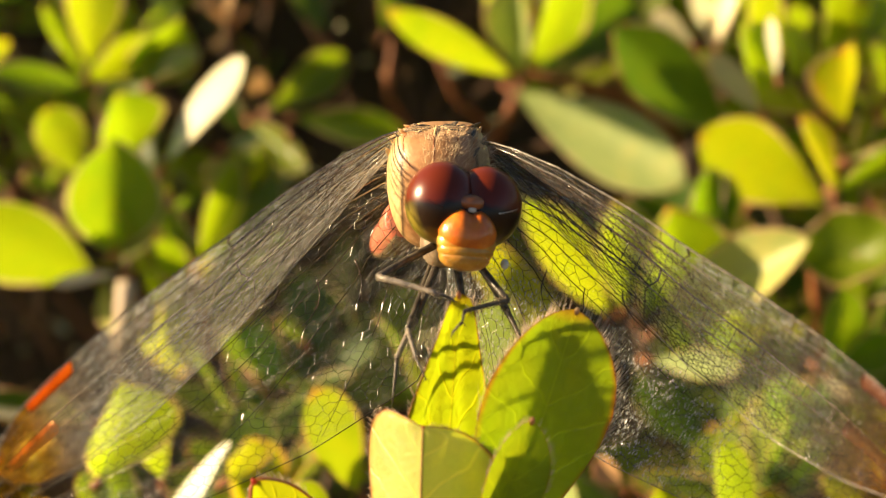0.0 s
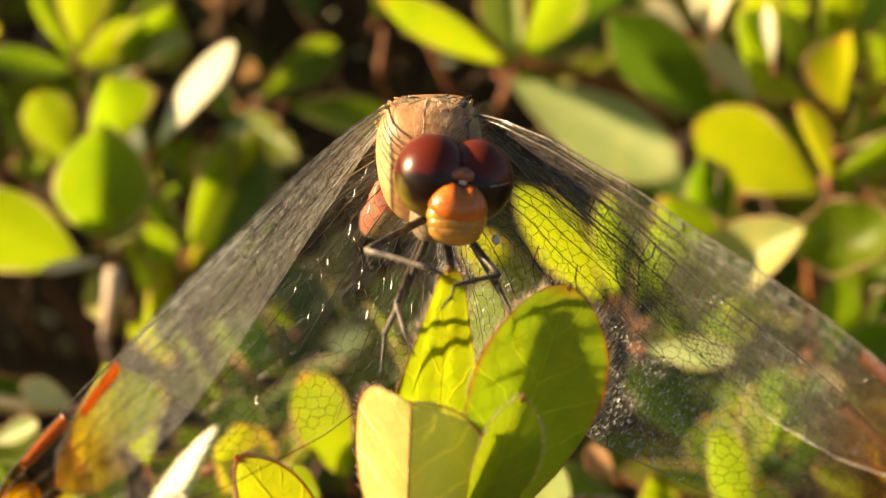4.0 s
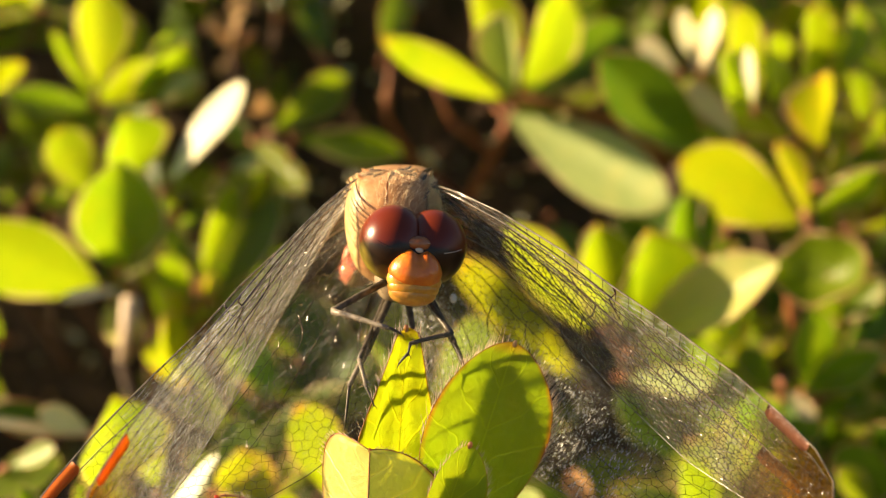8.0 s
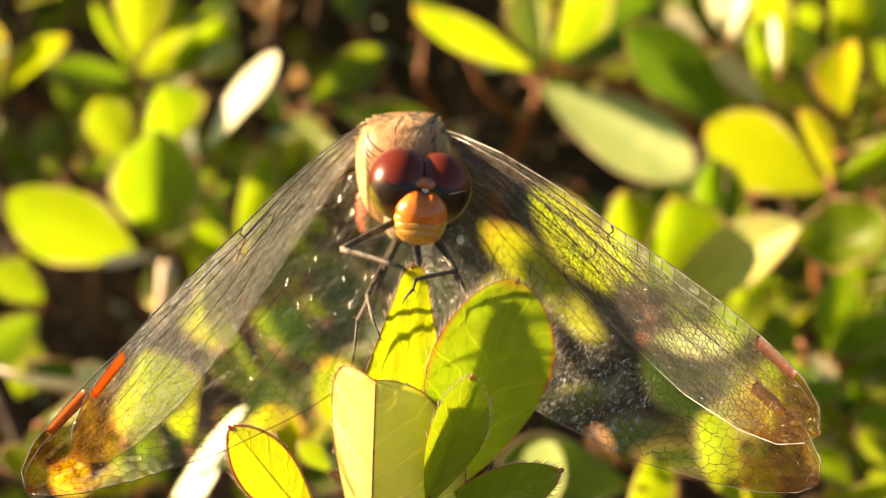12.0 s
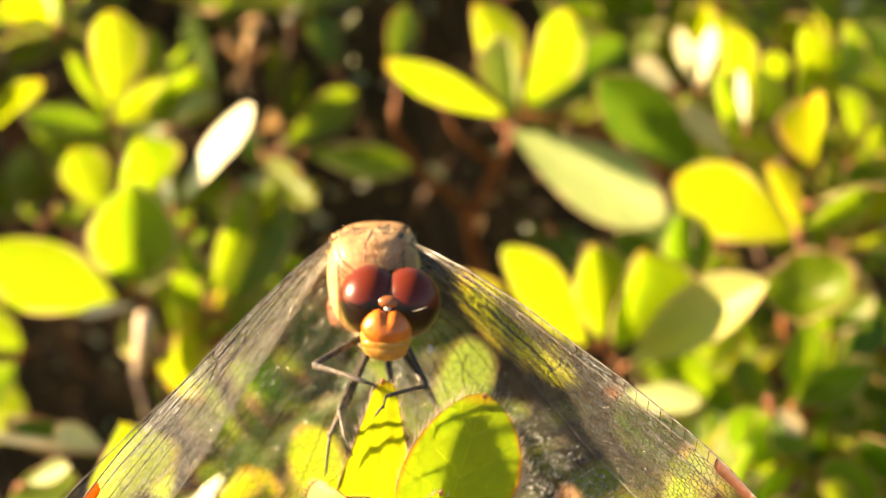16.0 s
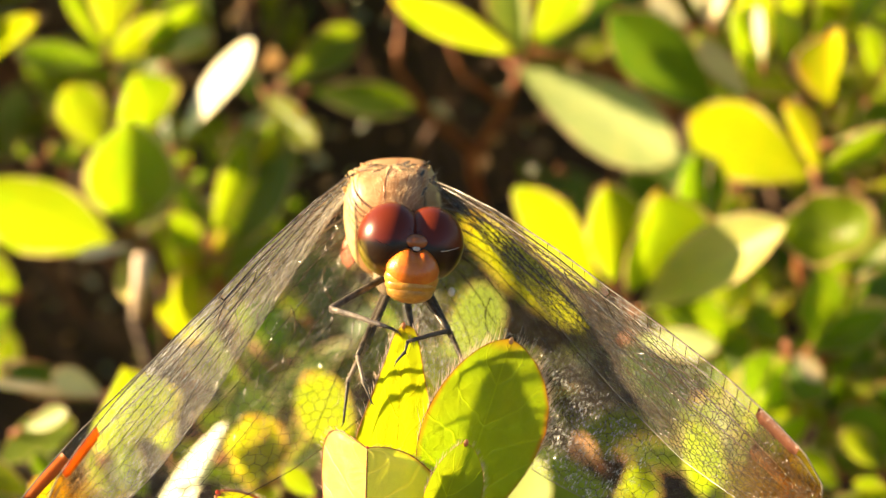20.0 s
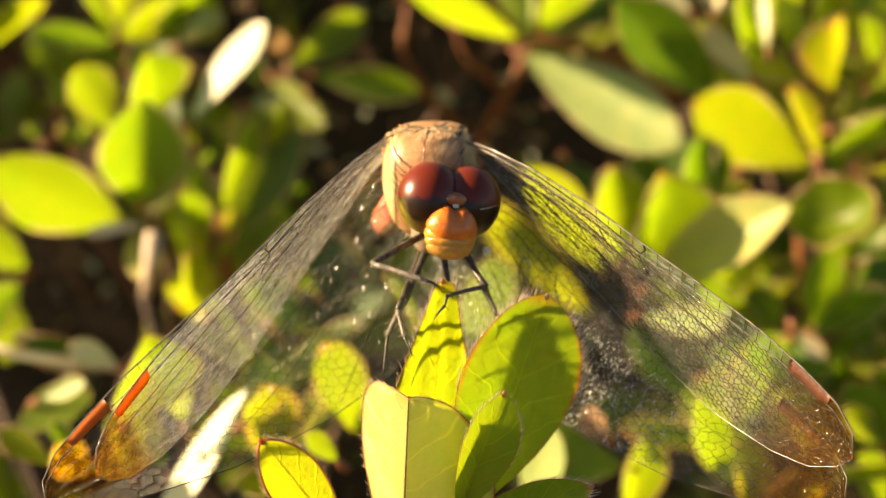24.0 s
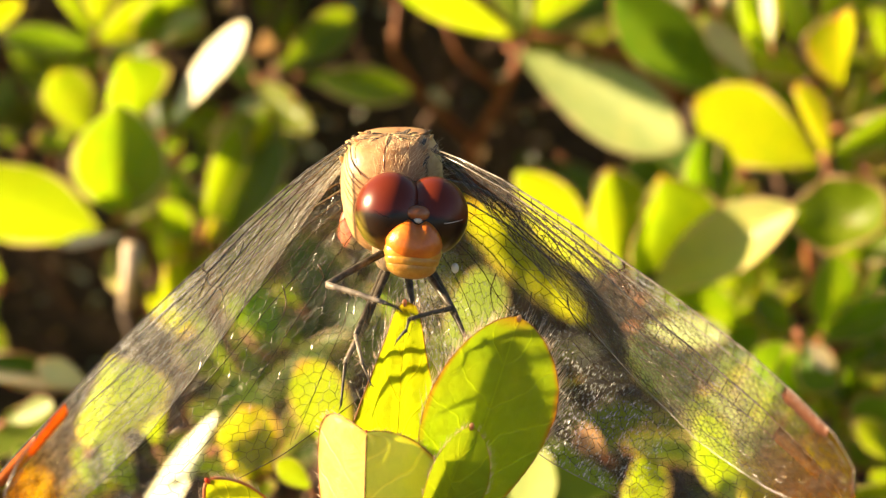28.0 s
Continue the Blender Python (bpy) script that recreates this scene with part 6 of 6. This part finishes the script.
    nt.links.new(calc(nt, "ADD", cover, sheen_dust * 0.10, clamp=True), hazy.inputs["Fac"])
    nt.links.new(clear.outputs[0], hazy.inputs[1])
    nt.links.new(dust_haze.outputs[0], hazy.inputs[2])
    mix = nt.nodes.new("ShaderNodeMixShader")
    mix.inputs["Fac"].default_value = 0.03
    nt.links.new(hazy.outputs[0], mix.inputs[1])
    nt.links.new(gloss.outputs[0], mix.inputs[2])
    nt.links.new(mix.outputs[0], out.inputs["Surface"])
    return m


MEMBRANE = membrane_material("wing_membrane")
GLINT_FOLD_FILM = membrane_material("wing_membrane_fold_glint", 0.8)
# left forewing: some dust, plus its sunlit haze put into the film
SUNLIT_FILM = membrane_material("wing_membrane_sunlit", 0.0, 0.27)
VEIN = plain("wing_vein", (0.015, 0.010, 0.007), (0.09, 0.06, 0.035), 0.2, 1500.0, 0.5, 0.00004, spec=1.0)
# paler copy of VEIN, with sunlight on the veins put into its colour
LIT_VEIN = plain("wing_vein_lit", (0.04, 0.032, 0.025), (0.42, 0.38, 0.31), 0.25, 900.0, 0.5, 0.00004, spec=1.0)
COSTA = plain("wing_front_edge", (0.05, 0.04, 0.032), (0.34, 0.30, 0.25), 0.22, 1800.0, 0.5, 0.00004, spec=1.0)
DUST_GLINT = plain("wing_dust_glint", (0.75, 0.72, 0.66), (0.9, 0.88, 0.84), 0.2, 900.0, 0.1, spec=1.0)
# sunlight through the left spots is painted in, the right get a duller copy
STIGMA = {-1: leaf_material("wing_spot_backlit", (0.40, 0.15, 0.03), (0.95, 0.42, 0.05), (0.5, 0.2, 0.05), 0.1, 0.55),
          1: leaf_material("wing_spot_frontlit", (0.13, 0.065, 0.045), (0.30, 0.12, 0.06), (0.12, 0.06, 0.04), 0.1, 0.25)}


def table(s, xs, ys):
    return float(np.interp(s, xs, ys))


def lead(s):
    return table(s, [0, 0.05, 0.1, 0.2, 0.35, 0.47, 0.6, 0.75, 0.85, 0.93, 0.98, 1], [0, 0.03, 0.048, 0.062, 0.052, 0.034, 0.024, 0.008, -0.01, -0.03, -0.06, -0.1])


def trail(s, hind):
    if hind:
        return table(s, [0, 0.04, 0.1, 0.25, 0.5, 0.7, 0.85, 0.93, 0.98, 1], [-0.05, -0.16, -0.24, -0.30, -0.285, -0.25, -0.20, -0.165, -0.13, -0.1])
    return table(s, [0, 0.05, 0.15, 0.3, 0.5, 0.7, 0.85, 0.93, 0.98, 1], [-0.03, -0.07, -0.14, -0.19, -0.215, -0.215, -0.19, -0.165, -0.13, -0.1])


def wing(name, side, hind, twist, length, seed, label):
    """A wing: film with corrugation, veins, cross veins and the coloured spot near the tip."""
    r = random.Random(seed)

    def at(s, c, lift=0.0):
        y = lead(s) * (1 - c) + trail(s, hind) * c
        a = twist * (s - 0.5)
        pleat = 0.004 * math.sin(c * 38) * (1 - 0.5 * s) * (c < 0.75)
        y2, z2 = y * math.cos(a) - (pleat + lift) * math.sin(a) * -1, y * math.sin(a)
        return Vector((side * s, z2 + pleat + lift, y2)) * length

    bm = bmesh.new()
    uv = bm.loops.layers.uv.new("UVMap")
    nu, nv = 64, 28
    ss = [1 - (1 - i / nu) ** 1.25 for i in range(nu + 1)]
    g = [[bm.verts.new(at(s, k / nv)) for k in range(nv + 1)] for s in ss]
    for i in range(nu):
        for k in range(nv):
            f = bm.faces.new((g[i][k], g[i + 1][k], g[i + 1][k + 1], g[i][k + 1]))
            for loop, (x, y) in zip(f.loops, ((ss[i], k / nv), (ss[i + 1], k / nv), (ss[i + 1], (k + 1) / nv), (ss[i], (k + 1) / nv))):
                loop[uv].uv = (x, y)
    film = part(name, bm, GLINT_FOLD_FILM if hind and side > 0 else SUNLIT_FILM if side < 0 and not hind else MEMBRANE, fly, label)

    # main veins
    nod = 0.40 if hind else 0.47
    vb = bmesh.new()
    t = 0.0018 * length

    def vein(f, s0, s1, w0, w1, n=30):
        tube(vb, [at(s0 + (s1 - s0) * i / n, f(s0 + (s1 - s0) * i / n)) for i in range(n + 1)], [(w0 + (w1 - w0) * i / n) * t for i in range(n + 1)], 5)

    vein(lambda s: 0.0, 0.0, 0.995, 1.15, 0.75, 60)
    vein(lambda s: 0.10 + 0.02 * (1 - s), 0.0, 0.97, 0.9, 0.5, 50)
    part("front_edge", vb, COSTA, film, "silvery stiff front edge")
    vb = bmesh.new()
    vein(lambda s: 1.0, 0.02, 0.995, 0.50, 0.45, 60)
    part("hind_margin", vb, LIT_VEIN if side > 0 or not hind else VEIN, film, "thin hind margin of the wing")
    vb = bmesh.new()
    vein(lambda s: 0.045 + 0.06 * (s / nod), 0.0, nod, 0.9, 0.8)
    part("main_vein", vb, VEIN, film, "dark veins near the front edge")
    vb = bmesh.new()
    for c0, c1, s0, s1 in ((0.16, 0.30, 0.05, 0.95), (0.20, 0.44, 0.06, 0.90), (0.26, 0.60, 0.07, 0.80), (0.34, 0.80, 0.06, 0.66), (0.45, 0.97, 0.04, 0.46), (0.62, 0.98, 0.02, 0.24)):
        vein(lambda s: c0 + (c1 - c0) * ((s - s0) / (s1 - s0)) ** 1.3, s0, s1, 0.95 if side > 0 and not hind else 0.55 if hind else 0.75, 0.25)
    tube(vb, [at(nod, 0.0), at(nod + 0.004, 0.06), at(nod - 0.006, 0.13), at(nod + 0.02, 0.26)], [1.2 * t, 1.0 * t, 0.7 * t, 0.4 * t], 6)
    for s0, c0, ds, dc in ((0.30, 0.30, 0.07, 0.16), (0.36, 0.20, 0.08, 0.10), (0.22, 0.34, 0.05, 0.18)):
        tube(vb, [at(s0 + ds * (1 - math.cos(a)), c0 + dc * math.sin(a)) for a in [0.1 + 1.5 * i / 8 for i in range(9)]], [0.7 * t, 0.7 * t, 0.65 * t, 0.6 * t, 0.55 * t, 0.5 * t, 0.45 * t, 0.4 * t, 0.3 * t], 5)
    part("long_vein", vb, VEIN, film)

    # cells: a net of small many-sided cells, larger near the base
    net = bmesh.new()
    cols = 84 if not hind else 48
    w = (0.24 if hind and side < 0 else 0.30 if hind else 0.40 if side > 0 else 0.22) * t
    for i in range(cols):
        s = 0.03 + 0.965 * i / cols
        ds = 0.965 / cols
        chord = lead(s) - trail(s, hind)
        rows = max(3, int(chord / (0.022 if hind else 0.0125)))
        for k in range(rows):
            c = 0.12 + 0.86 * (k + 0.5 * (i % 2)) / rows
            if c > 0.99:
                continue
            dc = 0.86 / rows

            def jit(a, b):
                h = noise.noise((a * 240 + seed, b * 50, seed))
                return at(min(a + 0.42 * ds * h, 0.997), min(max(b + 0.45 * dc * noise.noise((b * 60, a * 220, seed + 3)), 0.11), 1.0))

            p0, p1 = jit(s, c), jit(s + ds * 0.62, c + dc * 0.02)
            p2 = jit(s + ds, c + dc * 0.5)
            p3 = jit(s + ds, c - dc * 0.5)
            for a, b in ((p0, p1), (p1, p2), (p1, p3)):
                tube(net, [a, b], [w, w], 3, False)
    for i in range(30):
        s = 0.03 + 0.89 * i / 30
        if not (hind and 0.80 < s < 0.90) and not (not hind and 0.82 < s < 0.915):
            tube(net, [at(s, 0.0), at(s + 0.004, 0.12)], [0.5 * t, 0.4 * t] if side > 0 else [0.25 * t, 0.2 * t], 4, False)
    tagged(part("vein_net", net, VEIN if side > 0 or hind else LIT_VEIN, film, "fine net of cross veins"), kind="stuff")

    # white flakes for dust and for the sun's glints on crinkles
    bits = bmesh.new()
    pleated = hind and side > 0
    for i in range(1900 if pleated else 900 if side < 0 and not hind else 240):
        s, c = r.random() ** (0.8 if not pleated else 1.0), r.uniform(0.02, 0.97)
        if pleated and i > 150:
            s, c = 0.28 + 0.38 * r.random(), 1 - 0.58 * r.random()
            if noise.noise((s * 60, c * 9, 1)) < -0.05:
                continue
        p = at(s, c, r.choice((-1, 1)) * 0.0012)
        q = at(min(s + 0.004, 1), c, 0.0012) - at(s, c, 0.0012)
        k = at(s, min(c + 0.02, 1)) - at(s, c)
        e = r.uniform(0.000007, 0.000015 if not pleated else 0.00003) * (1.0 if r.random() < 0.9 else 1.6)
        q, k = q.normalized() * e, k.normalized() * e * (r.uniform(0.8, 1.3) if not pleated else r.uniform(2.0, 6.0))
        h = q.cross(k).normalized() * e * r.uniform(-1.2, 1.2)
        f = [bits.verts.new(p + d) for d in (-q - h, -k, q + h, k)]
        bits.faces.new(f)
    tagged(part("glinting_specks", bits, DUST_GLINT, film, "fine white specks and crinkles that stand in for sun glints", smooth=False), kind="stuff")

    s1, s2 = (0.80, 0.90) if hind else (0.82, 0.915)
    sb = bmesh.new()
    uv = sb.loops.layers.uv.new("UVMap")
    n = 10
    rows = []
    for i in range(n + 1):
        s = s1 + (s2 - s1) * i / n
        c1 = 0.115 if 0 < i < n else 0.09
        rows.append([sb.verts.new(at(s, 0.005, -0.0016)), sb.verts.new(at(s, c1, -0.0016)), sb.verts.new(at(s, c1, 0.0016)), sb.verts.new(at(s, 0.005, 0.0016))])
    for i in range(n):
        for k in range(4):
            f = sb.faces.new((rows[i][k], rows[i + 1][k], rows[i + 1][(k + 1) % 4], rows[i][(k + 1) % 4]))
            for loop, uvw in zip(f.loops, ((i / n, 0.4), ((i + 1) / n, 0.4), ((i + 1) / n, 0.6), (i / n, 0.6))):
                loop[uv].uv = uvw
    sb.faces.new(rows[0][::-1])
    sb.faces.new(rows[-1])
    part("wing_spot", sb, STIGMA[side], film, "spot near the wing tip, rust-orange as with sun behind it" if side < 0 else "spot near the wing tip, dull brown as without sun behind it")
    return film


wing_fl = wing("forewing", -1, False, 0.692, 0.03498, 216, "clear forewing with brown tip, lit from the side")
wing_fr = wing("forewing", 1, False, 0.924, 0.03496, 222, "clear forewing with smoky brown tip")
wing_hl = wing("hindwing", -1, True, 0.762, 0.03673, 218, "broad clear hindwing with brown tip")
wing_hr = wing("hindwing", 1, True, 0.545, 0.03559, 224, "broad clear hindwing with dark smoky tip")

wing_hr.matrix_basis = pose(-0.00027, 0.00905, 0.00250, -8.0, 31.18, -25.18)
wing_fr.matrix_basis = pose(0.00049, 0.00599, 0.00449, 31.27, 27.64, -36.73)
def motions():
    walk(wing_fl, [
        (0, pose(-0.00377, 0.00797, 0.00530, 31.64, -27.56, 45.74)),
        (1, pose(-0.00377, 0.00797, 0.00530, 31.23, -27.30, 45.99)),
        (1.5, pose(-0.00377, 0.00797, 0.00530, 28.56, -28.94, 49.74)),
        (2, pose(-0.00377, 0.00797, 0.00530, 26.46, -29.82, 54.32)),
        (5, pose(-0.00377, 0.00797, 0.00530, 25.01, -31.30, 56.00)),
        (8, pose(-0.00377, 0.00797, 0.00530, 24.14, -33.06, 58.45)),
        (9.5, pose(-0.00377, 0.00797, 0.00530, 23.63, -32.82, 58.31)),
        (11, pose(-0.00377, 0.00797, 0.00530, 25.14, -31.61, 56.57)),
        (14, pose(-0.00377, 0.00797, 0.00530, 25.87, -32.48, 55.17)),
        (18, pose(-0.00377, 0.00797, 0.00530, 26.88, -32.05, 53.95)),
        (20, pose(-0.00377, 0.00797, 0.00530, 27.09, -31.74, 53.36)),
        (25, pose(-0.00377, 0.00797, 0.00530, 27.12, -31.39, 52.86)),
        (28, pose(-0.00377, 0.00797, 0.00530, 28.27, -31.22, 51.42)),
    ])
    walk(wing_hl, [
        (0, pose(-0.00252, 0.01093, 0.00344, -21.25, -31.90, 27.66)),
        (1, pose(-0.00252, 0.01093, 0.00344, -21.25, -31.90, 27.66)),
        (1.5, pose(-0.00252, 0.01093, 0.00344, -23.00, -32.73, 30.92)),
        (2, pose(-0.00252, 0.01093, 0.00344, -24.74, -33.56, 34.17)),
        (5, pose(-0.00252, 0.01093, 0.00344, -25.62, -33.98, 35.79)),
        (8, pose(-0.00252, 0.01093, 0.00344, -28.00, -33.94, 39.63)),
        (9.5, pose(-0.00252, 0.01093, 0.00344, -27.03, -34.20, 37.97)),
        (11, pose(-0.00252, 0.01093, 0.00344, -26.81, -33.75, 37.50)),
        (14, pose(-0.00252, 0.01093, 0.00344, -25.13, -34.38, 34.93)),
        (20, pose(-0.00252, 0.01093, 0.00344, -25.78, -33.45, 35.65)),
        (25, pose(-0.00252, 0.01093, 0.00344, -23.85, -33.63, 32.61)),
        (28, pose(-0.00252, 0.01093, 0.00344, -23.85, -33.63, 32.61)),
    ])
    walk(head, [
        (0, pose(HEAD_AT.x, HEAD_AT.y, HEAD_AT.z, 0, 6, 13)),
        (15.4, pose(HEAD_AT.x, HEAD_AT.y, HEAD_AT.z, 0, 6, 13)),
        (15.8, pose(HEAD_AT.x, HEAD_AT.y, HEAD_AT.z, 2, 4, 0)),
        (16.1, pose(HEAD_AT.x, HEAD_AT.y, HEAD_AT.z, 2, 4, 0)),
        (16.4, pose(HEAD_AT.x, HEAD_AT.y, HEAD_AT.z, 0, 6, 13)),
        (28, pose(HEAD_AT.x, HEAD_AT.y, HEAD_AT.z, 0, 6, 13)),
    ])


motions()
